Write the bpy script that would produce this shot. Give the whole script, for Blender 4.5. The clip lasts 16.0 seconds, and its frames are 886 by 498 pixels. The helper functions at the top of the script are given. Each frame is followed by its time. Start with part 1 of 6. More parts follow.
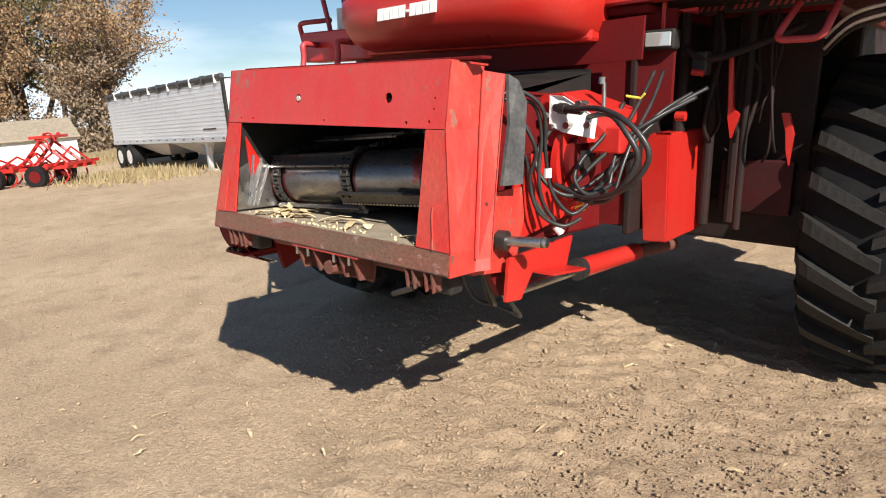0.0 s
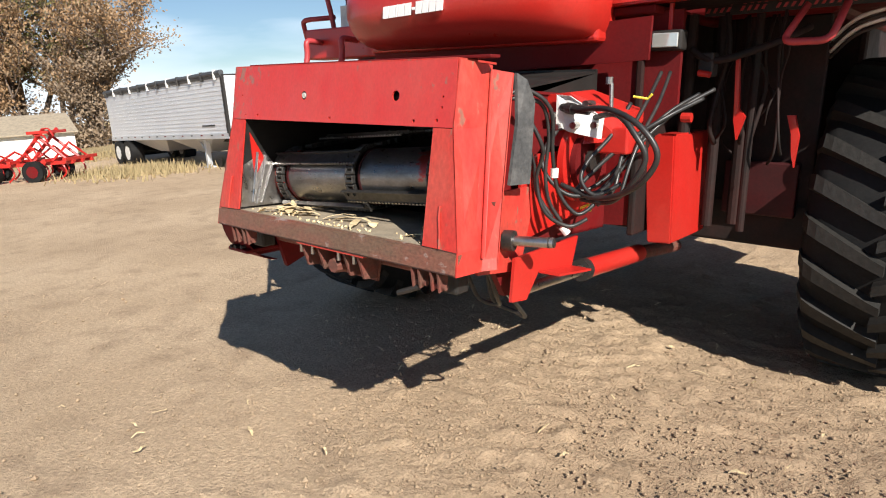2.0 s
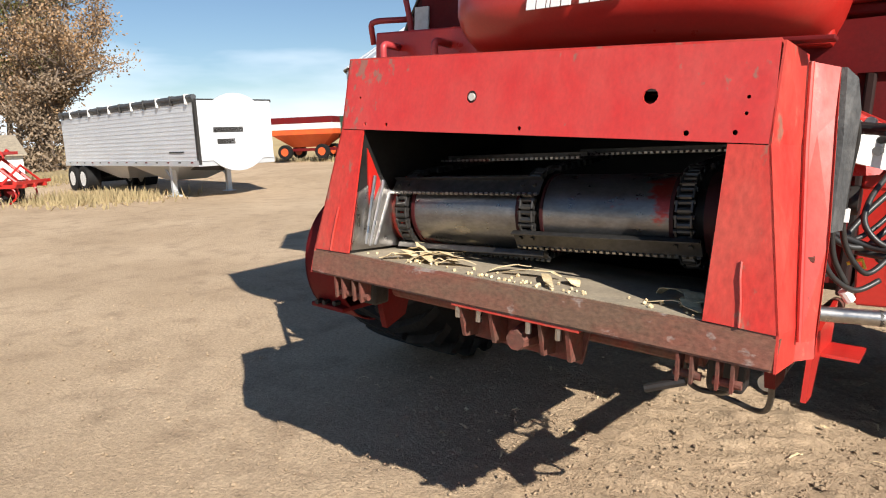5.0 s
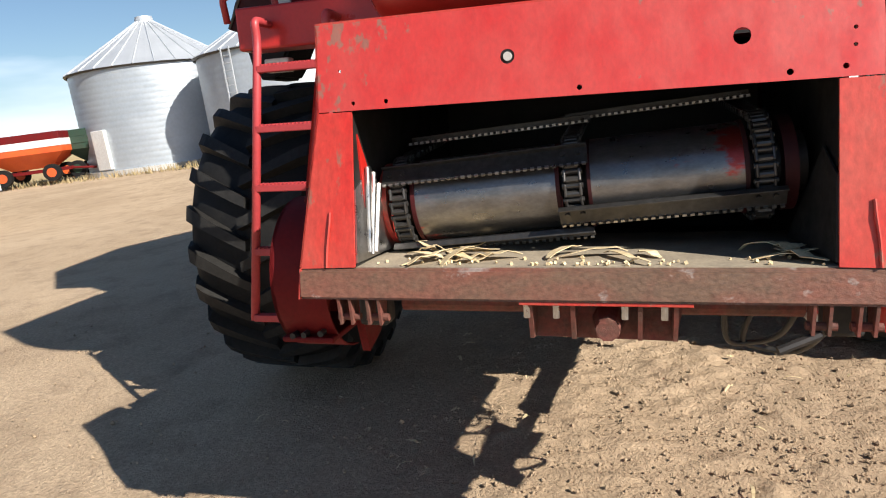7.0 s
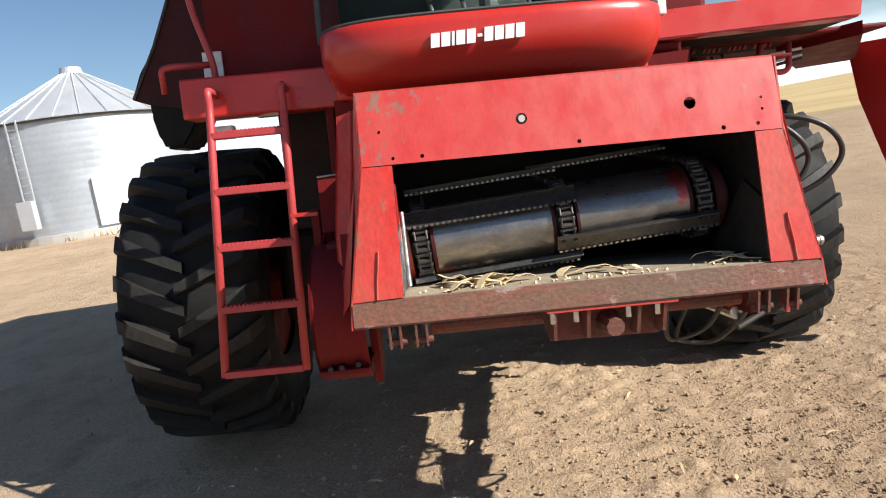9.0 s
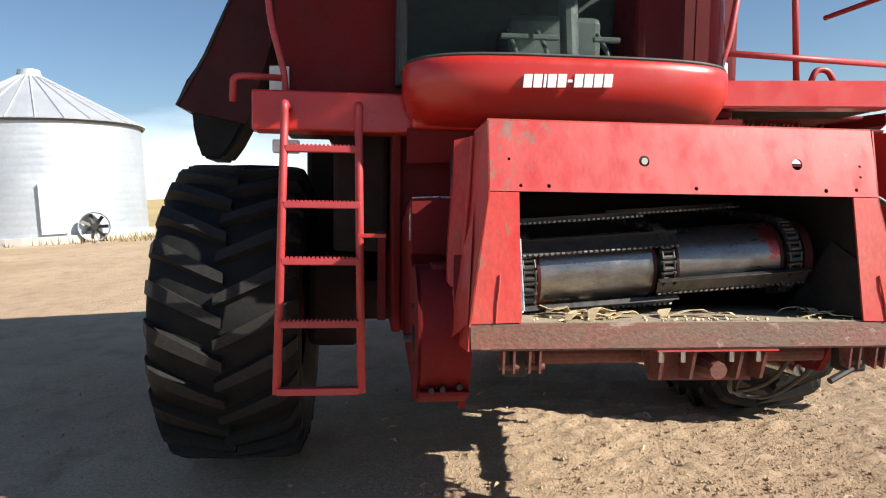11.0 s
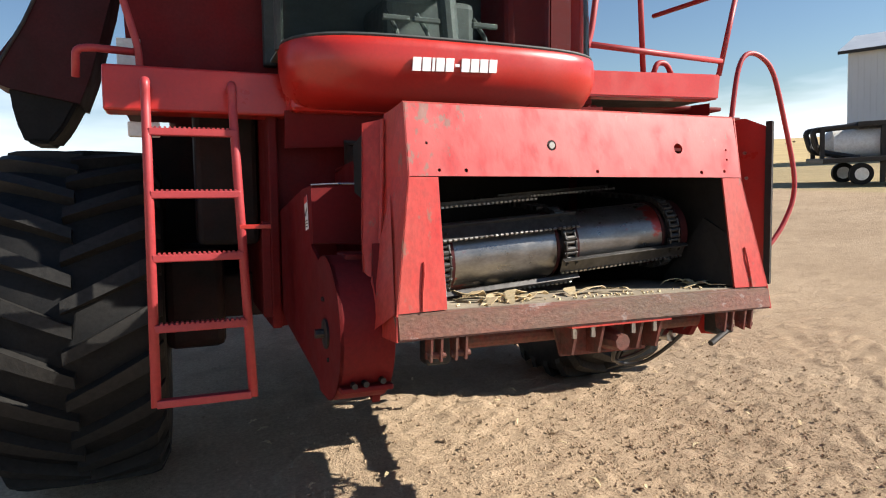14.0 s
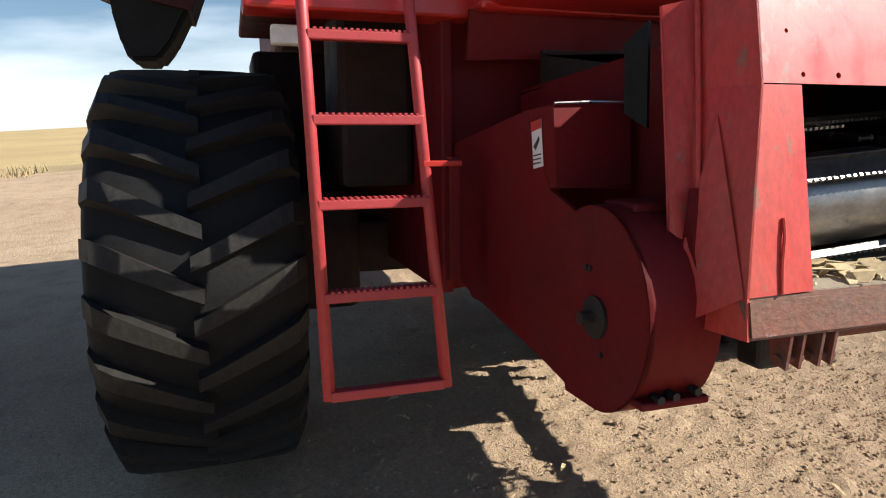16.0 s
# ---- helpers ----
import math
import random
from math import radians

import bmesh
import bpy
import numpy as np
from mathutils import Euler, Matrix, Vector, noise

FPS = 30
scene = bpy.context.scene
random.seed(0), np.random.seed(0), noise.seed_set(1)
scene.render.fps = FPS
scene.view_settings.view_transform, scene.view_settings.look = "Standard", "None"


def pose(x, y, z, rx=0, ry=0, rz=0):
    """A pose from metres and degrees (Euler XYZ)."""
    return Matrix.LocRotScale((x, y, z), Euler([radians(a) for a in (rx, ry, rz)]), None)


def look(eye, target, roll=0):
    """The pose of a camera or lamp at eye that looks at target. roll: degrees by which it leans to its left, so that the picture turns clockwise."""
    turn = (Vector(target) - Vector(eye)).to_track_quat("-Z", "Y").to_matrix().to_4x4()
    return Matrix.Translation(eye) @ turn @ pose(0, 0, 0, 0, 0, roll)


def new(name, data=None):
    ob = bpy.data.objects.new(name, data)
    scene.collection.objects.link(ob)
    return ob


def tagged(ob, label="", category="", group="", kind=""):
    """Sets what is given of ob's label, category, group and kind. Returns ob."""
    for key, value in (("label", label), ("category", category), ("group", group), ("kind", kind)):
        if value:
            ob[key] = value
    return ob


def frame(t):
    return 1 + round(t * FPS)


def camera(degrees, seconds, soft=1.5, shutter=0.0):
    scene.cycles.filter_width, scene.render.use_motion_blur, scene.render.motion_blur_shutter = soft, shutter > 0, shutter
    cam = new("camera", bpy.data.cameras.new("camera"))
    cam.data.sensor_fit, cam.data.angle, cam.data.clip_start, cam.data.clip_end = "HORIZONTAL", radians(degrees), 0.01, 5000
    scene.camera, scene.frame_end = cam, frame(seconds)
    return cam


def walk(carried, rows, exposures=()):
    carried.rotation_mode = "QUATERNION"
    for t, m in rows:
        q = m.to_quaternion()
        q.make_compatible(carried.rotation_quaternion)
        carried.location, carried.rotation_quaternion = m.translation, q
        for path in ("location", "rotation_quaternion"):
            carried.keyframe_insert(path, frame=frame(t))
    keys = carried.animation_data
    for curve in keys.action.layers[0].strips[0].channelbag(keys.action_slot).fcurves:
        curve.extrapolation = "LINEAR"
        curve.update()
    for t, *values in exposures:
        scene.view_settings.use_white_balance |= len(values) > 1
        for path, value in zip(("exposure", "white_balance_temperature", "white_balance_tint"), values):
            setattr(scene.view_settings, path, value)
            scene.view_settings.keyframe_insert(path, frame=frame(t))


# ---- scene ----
cam = camera(67.9, 16.0, soft=1.1)
PATH = [
    (0, (2.334, -1.886, 1.731), (1.063, -0.415, 1.260), -0.9),
    (0.5, (2.332, -1.889, 1.737), (1.067, -0.412, 1.268), -0.9),
    (1, (2.329, -1.890, 1.740), (1.069, -0.409, 1.272), -0.9),
    (1.5, (2.322, -1.893, 1.731), (1.058, -0.415, 1.263), -0.6),
    (2, (2.299, -1.900, 1.728), (1.035, -0.424, 1.255), -0.3),
    (2.5, (2.252, -1.919, 1.711), (1.034, -0.410, 1.221), 0.1),
    (3, (2.173, -1.967, 1.696), (0.943, -0.446, 1.278), 0.7),
    (3.5, (2.022, -1.866, 1.648), (0.895, -0.270, 1.218), 1.7),
    (4, (1.790, -1.672, 1.668), (0.656, -0.061, 1.326), 1.3),
    (4.5, (1.405, -1.715, 1.622), (0.171, -0.190, 1.235), 2.5),
    (6.8, (0.214, -1.842, 1.596), (-0.314, 0.056, 1.251), -4.2),
    (7, (0.135, -1.803, 1.556), (-0.402, 0.083, 1.160), -3.7),
    (7.5, (-0.053, -1.704, 1.577), (-0.531, 0.209, 1.241), -8.1),
    (8, (-0.302, -1.840, 1.562), (-0.370, 0.138, 1.273), -3.9),
    (8.5, (-0.457, -1.995, 1.539), (-0.444, -0.013, 1.273), -3.4),
    (9, (-0.517, -2.262, 1.549), (-0.484, -0.276, 1.315), -5.4),
    (9.2, (-0.582, -2.332, 1.564), (-0.552, -0.342, 1.370), -3.7),
    (11.3, (-1.239, -2.201, 1.483), (-0.948, -0.224, 1.396), 2.1),
    (11.5, (-1.310, -2.168, 1.485), (-0.906, -0.212, 1.388), 1.7),
    (12, (-1.477, -2.117, 1.488), (-0.856, -0.219, 1.368), 0.8),
    (12.5, (-1.527, -2.124, 1.495), (-0.795, -0.265, 1.403), 1.3),
    (13, (-1.480, -2.115, 1.492), (-0.736, -0.261, 1.394), -0.3),
    (13.5, (-1.432, -2.119, 1.500), (-0.693, -0.263, 1.390), -0.6),
    (14, (-1.446, -2.093, 1.489), (-0.707, -0.239, 1.355), -0.7),
    (14.5, (-1.573, -2.021, 1.463), (-0.873, -0.156, 1.280), -0.1),
    (15, (-1.614, -1.794, 1.426), (-0.985, 0.090, 1.191), -1.9),
    (15.5, (-1.632, -1.456, 1.473), (-1.018, 0.422, 1.164), -2.7),
    (16, (-1.823, -1.166, 1.458), (-1.223, 0.717, 1.150), -0.5),
]
SLOPE = pose(0, 0, 0, -1.8, 3.5, 0)      # the yard's fall under the machine
walk(cam, [(t, SLOPE @ look(eye, target, roll)) for t, eye, target, roll in PATH],
     exposures=[(0.0, 0.76), (4.7, 0.76), (8.0, 0.86), (12.0, 0.96), (14.5, 0.93), (16.0, 0.86)])

# ---------- world, sun, exposure ----------
SUN_FROM = Vector((1.35, -0.64, 1.0)).normalized()
world = bpy.data.worlds.new("world")
scene.world = world
world.use_nodes = True
wn = world.node_tree
wn.nodes.clear()
w_out = wn.nodes.new("ShaderNodeOutputWorld")
w_bg = wn.nodes.new("ShaderNodeBackground")
w_sky = wn.nodes.new("ShaderNodeTexSky")
w_sky.sky_type = "NISHITA"
w_sky.sun_disc = False
w_sky.sun_elevation = math.asin(SUN_FROM.z)
w_sky.sun_rotation = math.atan2(SUN_FROM.x, SUN_FROM.y)
w_sky.altitude = 300
w_sky.air_density = 1.1
w_sky.dust_density = 0.15
w_sky.ozone_density = 4.0
w_bg.inputs["Strength"].default_value = 0.058
# thin cloud bank low in the sky
w_tc = wn.nodes.new("ShaderNodeTexCoord")
w_map = wn.nodes.new("ShaderNodeMapping")
w_map.inputs["Scale"].default_value = (1.0, 1.0, 5.0)
w_noise = wn.nodes.new("ShaderNodeTexNoise")
w_noise.inputs["Scale"].default_value = 2.2
w_noise.inputs["Detail"].default_value = 5
w_sep = wn.nodes.new("ShaderNodeSeparateXYZ")
w_band = wn.nodes.new("ShaderNodeMapRange")
for k, v in zip(("From Min", "From Max", "To Min", "To Max"), (0.02, 0.24, 0.36, -0.32)):
    w_band.inputs[k].default_value = v
w_add = wn.nodes.new("ShaderNodeMath")
w_ramp = wn.nodes.new("ShaderNodeMapRange")
for k, v in zip(("From Min", "From Max", "To Min", "To Max"), (0.52, 0.80, 0.0, 0.85)):
    w_ramp.inputs[k].default_value = v
w_mix = wn.nodes.new("ShaderNodeMix")
w_mix.data_type = "RGBA"
w_mix.inputs["B"].default_value = (11.2, 12.4, 13.8, 1)
L = wn.links.new
L(w_tc.outputs["Generated"], w_map.inputs["Vector"])
L(w_map.outputs["Vector"], w_noise.inputs["Vector"])
L(w_tc.outputs["Generated"], w_sep.inputs["Vector"])
L(w_sep.outputs["Z"], w_band.inputs["Value"])
L(w_noise.outputs["Fac"], w_add.inputs[0])
L(w_band.outputs["Result"], w_add.inputs[1])
L(w_add.outputs["Value"], w_ramp.inputs["Value"])
L(w_ramp.outputs["Result"], w_mix.inputs["Factor"])
L(w_sky.outputs["Color"], w_mix.inputs["A"])
L(w_mix.outputs["Result"], w_bg.inputs["Color"])
L(w_bg.outputs["Background"], w_out.inputs["Surface"])

sun_data = bpy.data.lights.new("sun", "SUN")
sun_data.energy = 5.0
sun_data.angle = radians(0.53)
sun_data.color = (1.0, 0.95, 0.87)
sun = new("sun", sun_data)
sun.matrix_world = look(SUN_FROM * 50, (0, 0, 0))


# ---------- materials ----------
def mat(name, base, rough=0.5, metal=0.0, second=None, scale=6.0, amount=0.5, grain=0.0, grain_scale=60.0, bump=0.0,
        bump_scale=80.0, third=None, third_at=0.68, third_scale=14.0, stretch=(1, 1, 1), piece=0.0, spec=0.5, coat=0.0, where=None):
    """Paint or surface with large patches (second), fine grain, wear spots (third) and relief."""
    m = bpy.data.materials.new(name)
    m.use_nodes = True
    t = m.node_tree
    b = t.nodes["Principled BSDF"]
    b.inputs["Roughness"].default_value = rough
    b.inputs["Metallic"].default_value = metal
    b.inputs["Specular IOR Level"].default_value = spec
    b.inputs["Coat Weight"].default_value = coat
    link = t.links.new
    tc = t.nodes.new("ShaderNodeTexCoord")
    mp = t.nodes.new("ShaderNodeMapping")
    mp.inputs["Scale"].default_value = stretch
    link(tc.outputs["Object"], mp.inputs["Vector"])

    def tex(s, d=5.0):
        n = t.nodes.new("ShaderNodeTexNoise")
        n.inputs["Scale"].default_value = s
        n.inputs["Detail"].default_value = d
        n.inputs["Roughness"].default_value = 0.62
        link(mp.outputs["Vector"], n.inputs["Vector"])
        return n.outputs["Fac"]

    def rng(src, a, c, lo, hi):
        n = t.nodes.new("ShaderNodeMapRange")
        for k, v in zip(("From Min", "From Max", "To Min", "To Max"), (a, c, lo, hi)):
            n.inputs[k].default_value = v
        link(src, n.inputs["Value"])
        return n.outputs["Result"]

    def mix(fac, a, c, mode="MIX"):
        n = t.nodes.new("ShaderNodeMix")
        n.data_type = "RGBA"
        n.blend_type = mode
        if isinstance(fac, float):
            n.inputs["Factor"].default_value = fac
        else:
            link(fac, n.inputs["Factor"])
        for key, v in (("A", a), ("B", c)):
            if isinstance(v, tuple):
                n.inputs[key].default_value = (*v, 1)
            else:
                link(v, n.inputs[key])
        return n.outputs["Result"]

    col = base
    if second:
        col = mix(rng(tex(scale), 0.38, 0.66, 0.0, amount), base, second)
    if third:
        wear = tex(third_scale, 8.0)
        if where:
            # wear gathers where the object's x (or z) is past a place: (axis, from, to, less, more)
            sp = t.nodes.new("ShaderNodeSeparateXYZ")
            link(tc.outputs["Object"], sp.inputs["Vector"])
            for axis, lo, hi, less, more in where:
                ad = t.nodes.new("ShaderNodeMath")
                link(wear, ad.inputs[0])
                link(rng(sp.outputs[axis], lo, hi, less, more), ad.inputs[1])
                wear = ad.outputs["Value"]
        col = mix(rng(wear, third_at, third_at + 0.06, 0.0, 0.85), col, third)
    if grain:
        g = rng(tex(grain_scale, 3.0), 0.25, 0.75, 1.0 - grain, 1.0 + grain)
        col = mix(1.0, col, g, "MULTIPLY")
    if piece:
        info = t.nodes.new("ShaderNodeObjectInfo")
        col = mix(1.0, col, rng(info.outputs["Random"], 0.0, 1.0, 1.0 - piece, 1.0 + piece), "MULTIPLY")
    if isinstance(col, tuple):
        b.inputs["Base Color"].default_value = (*col, 1)
    else:
        link(col, b.inputs["Base Color"])
        link(rng(tex(scale * 2.3), 0.3, 0.7, max(rough - 0.1, 0.02), min(rough + 0.12, 1.0)), b.inputs["Roughness"])
    if bump:
        bp = t.nodes.new("ShaderNodeBump")
        bp.inputs["Strength"].default_value = bump
        bp.inputs["Distance"].default_value = 0.01
        link(tex(bump_scale, 6.0), bp.inputs["Height"])
        link(bp.outputs["Normal"], b.inputs["Normal"])
    return m


RED = mat("red_paint", (0.47, 0.018, 0.013), 0.36, second=(0.42, 0.03, 0.02), scale=2.0, amount=0.6, grain=0.08, coat=0.25, bump=0.04, bump_scale=30)
RED_WORN = mat("worn_red_paint", (0.49, 0.022, 0.016), 0.5, second=(0.42, 0.075, 0.05), scale=4.0, amount=0.7, grain=0.22, grain_scale=70,
               third=(0.23, 0.11, 0.075), third_at=0.615, third_scale=19.0, stretch=(1, 1, 0.5), bump=0.08, bump_scale=40, spec=0.55)
RED_FACE = mat("scuffed_face_paint", (0.50, 0.024, 0.017), 0.42, second=(0.46, 0.06, 0.045), scale=5.0, amount=0.6, grain=0.12, grain_scale=90,
               third=(0.24, 0.115, 0.08), third_at=0.585, third_scale=26.0, stretch=(1, 1, 0.6), bump=0.06, bump_scale=30, spec=1.0,
               where=(("X", -0.66, -0.36, 0.10, -0.09), ("X", 0.15, 0.65, 0.0, 0.075), ("Z", 1.70, 1.84, -0.05, 0.04)))
RED_FADED = mat("faded_red_paint", (0.40, 0.045, 0.05), 0.5, second=(0.40, 0.035, 0.035), scale=5, amount=0.6, grain=0.12, third=(0.24, 0.1, 0.08), third_at=0.72)
# the machine's red made darker, with the shade of its shaded sides in the colour
RED_SHADED = mat("shade_darkened_red_paint", (0.135, 0.006, 0.007), 0.6, second=(0.095, 0.012, 0.012), scale=3, amount=0.7, grain=0.15, spec=0.18)
# near-black iron: grease, plus the shade under the deck put into the colour
GREASY_SHADED = mat("greasy_shaded_iron", (0.012, 0.010, 0.009), 0.7, 0.0, second=(0.035, 0.011, 0.009), scale=3, amount=0.7, grain=0.25, spec=0.25)
SLAT = mat("worn_slat_steel", (0.20, 0.19, 0.18), 0.4, 0.8, second=(0.10, 0.095, 0.09), scale=12, amount=0.8, grain=0.2)
RUST = mat("rusted_lip_steel", (0.135, 0.078, 0.05), 0.5, second=(0.21, 0.06, 0.04), scale=5.5, amount=0.75, grain=0.35, grain_scale=70,
           third=(0.30, 0.25, 0.22), third_at=0.59, third_scale=11, stretch=(0.8, 1, 1.2), bump=0.25, bump_scale=60)
RUSTY_IRON = mat("rusty_iron", (0.11, 0.05, 0.035), 0.75, second=(0.20, 0.035, 0.025), scale=14, amount=0.7, grain=0.3, bump=0.3)
STEEL = mat("bare_steel", (0.52, 0.50, 0.48), 0.33, 1.0, second=(0.36, 0.34, 0.32), scale=9, amount=0.7, grain=0.15, bump=0.05)
# red paint taken almost to black, deep shade put into its colour
RED_DEEP_SHADE = mat("deep_shade_red", (0.055, 0.007, 0.008), 0.6, second=(0.025, 0.008, 0.008), scale=3, amount=0.7, grain=0.2, spec=0.25)
DRUM = mat("polished_drum_steel", (0.24, 0.23, 0.225), 0.33, 0.85, second=(0.12, 0.115, 0.11), scale=5, amount=0.7, grain=0.15,
           third=(0.42, 0.03, 0.02), third_at=0.60, third_scale=4.5, stretch=(1, 2, 2), bump=0.05,
           where=(("X", -0.48, -0.36, 0.10, 0.0), ("X", 0.34, 0.43, -0.05, 0.14)))
CHAIN = mat("oily_chain_steel", (0.10, 0.095, 0.09), 0.42, 0.8, second=(0.05, 0.045, 0.04), scale=20, grain=0.2)
BLACK_IRON = mat("black_iron", (0.02, 0.019, 0.018), 0.55, 0.3, second=(0.05, 0.04, 0.035), scale=10, amount=0.5, grain=0.2)
# throat lining near black: the recess's shade is put into the steel's colour
THROAT_SHADED = mat("shaded_throat_steel", (0.012, 0.011, 0.010), 0.6, 0.2, second=(0.028, 0.022, 0.018), scale=4, amount=0.6, grain=0.2)
PAN = mat("dusty_floor_steel", (0.34, 0.28, 0.20), 0.7, 0.0, second=(0.20, 0.165, 0.125), scale=7, amount=0.8, grain=0.2, grain_scale=120, bump=0.1)
RUBBER = mat("tyre_rubber", (0.009, 0.009, 0.0095), 0.68, second=(0.017, 0.016, 0.0145), scale=3, amount=0.7, grain=0.25, bump=0.12, spec=0.2)
LUG = mat("dusty_lug_rubber", (0.014, 0.0138, 0.0135), 0.6, second=(0.031, 0.028, 0.024), scale=2.4, amount=0.7, grain=0.3, grain_scale=40, bump=0.15, spec=0.25)
FLAP = mat("grey_rubber_flap", (0.055, 0.055, 0.055), 0.7, second=(0.11, 0.105, 0.10), scale=9, amount=0.8, grain=0.35, bump=0.3)
HOSE = mat("black_hose", (0.018, 0.018, 0.018), 0.42, second=(0.05, 0.045, 0.04), scale=12, amount=0.5, grain=0.15)
WHITE = mat("white_plate", (0.76, 0.75, 0.72), 0.5, second=(0.5, 0.47, 0.42), scale=14, amount=0.5, grain=0.06)
YELLOW = mat("yellow_tie", (0.75, 0.62, 0.06), 0.5)
BADGE = mat("white_badge", (0.80, 0.80, 0.78), 0.35)
CABDARK = mat("cab_trim", (0.035, 0.04, 0.04), 0.7, second=(0.06, 0.06, 0.055), scale=6, grain=0.15)
CABMAT = mat("cab_floor", (0.30, 0.33, 0.29), 0.9, second=(0.22, 0.24, 0.21), scale=5, grain=0.12)
GALV = mat("galvanised_sheet", (0.50, 0.54, 0.58), 0.45, 0.5, second=(0.42, 0.46, 0.50), scale=0.6, amount=0.7, grain=0.06, grain_scale=8)
ROOF = mat("galvanised_roof", (0.60, 0.62, 0.64), 0.45, 0.5, second=(0.52, 0.54, 0.56), scale=0.8, amount=0.6, grain=0.05)
ALU = mat("trailer_sheet", (0.66, 0.67, 0.69), 0.38, 0.25, second=(0.56, 0.57, 0.60), scale=0.8, amount=0.6, grain=0.05, grain_scale=10)
TARP = mat("rolled_tarp", (0.05, 0.055, 0.06), 0.6, second=(0.09, 0.09, 0.1), scale=3)
CONCRETE = mat("concrete", (0.48, 0.46, 0.43), 0.85, second=(0.38, 0.36, 0.32), scale=2, grain=0.12)
ORANGE = mat("orange_wagon_paint", (0.62, 0.10, 0.02), 0.5, second=(0.5, 0.06, 0.02), scale=1.5, grain=0.1)
GREEN = mat("dark_green_paint", (0.02, 0.05, 0.03), 0.5, second=(0.03, 0.04, 0.03), scale=2)
BARK = mat("bark", (0.17, 0.125, 0.095), 0.9, second=(0.10, 0.075, 0.06), scale=3, grain=0.25, bump=0.4, bump_scale=20)
STRAW = mat("corn_husk", (0.62, 0.47, 0.26), 0.75, second=(0.72, 0.62, 0.42), scale=30, grain=0.2, piece=0.2)
STICKER = mat("sticker", (0.78, 0.78, 0.76), 0.5)
STICKER_RED = mat("sticker_red", (0.5, 0.04, 0.03), 0.5)
INK = mat("ink", (0.03, 0.03, 0.03), 0.6)
GRASS = mat("dry_grass", (0.36, 0.27, 0.14), 0.9, second=(0.26, 0.21, 0.10), scale=1.2, amount=0.8, grain=0.3, piece=0.2)
SHED = mat("shed_sheet", (0.62, 0.63, 0.66), 0.5, second=(0.54, 0.55, 0.58), scale=0.5, grain=0.05)


def leaf_mat(name, a, b, c):
    m = bpy.data.materials.new(name)
    m.use_nodes = True
    t = m.node_tree
    p = t.nodes["Principled BSDF"]
    p.inputs["Roughness"].default_value = 0.75
    g = t.nodes.new("ShaderNodeNewGeometry")
    r = t.nodes.new("ShaderNodeValToRGB")
    r.color_ramp.elements[0].color = (*a, 1)
    r.color_ramp.elements[1].color = (*c, 1)
    r.color_ramp.elements.new(0.5).color = (*b, 1)
    t.links.new(g.outputs["Random Per Island"], r.inputs["Fac"])
    t.links.new(r.outputs["Color"], p.inputs["Base Color"])
    return m


LEAF_TAN = leaf_mat("tan_leaves", (0.20, 0.115, 0.055), (0.33, 0.20, 0.10), (0.27, 0.19, 0.115))
LEAF_GREEN = leaf_mat("yellow_green_leaves", (0.07, 0.075, 0.02), (0.15, 0.135, 0.035), (0.23, 0.17, 0.06))
LEAF_GREY = leaf_mat("grey_twigs", (0.17, 0.125, 0.085), (0.27, 0.20, 0.135), (0.22, 0.15, 0.09))


def glass_mat():
    m = bpy.data.materials.new("cab_glass")
    m.use_nodes = True
    p = m.node_tree.nodes["Principled BSDF"]
    p.inputs["Base Color"].default_value = (0.50, 0.66, 0.62, 1)
    p.inputs["Roughness"].default_value = 0.02
    p.inputs["Transmission Weight"].default_value = 1.0
    p.inputs["IOR"].default_value = 1.1
    return m


GLASS = glass_mat()


def lens_mat():
    m = bpy.data.materials.new("lamp_lens")
    m.use_nodes = True
    p = m.node_tree.nodes["Principled BSDF"]
    p.inputs["Base Color"].default_value = (0.75, 0.76, 0.72, 1)
    p.inputs["Roughness"].default_value = 0.12
    p.inputs["Metallic"].default_value = 0.6
    return m


LENS = lens_mat()


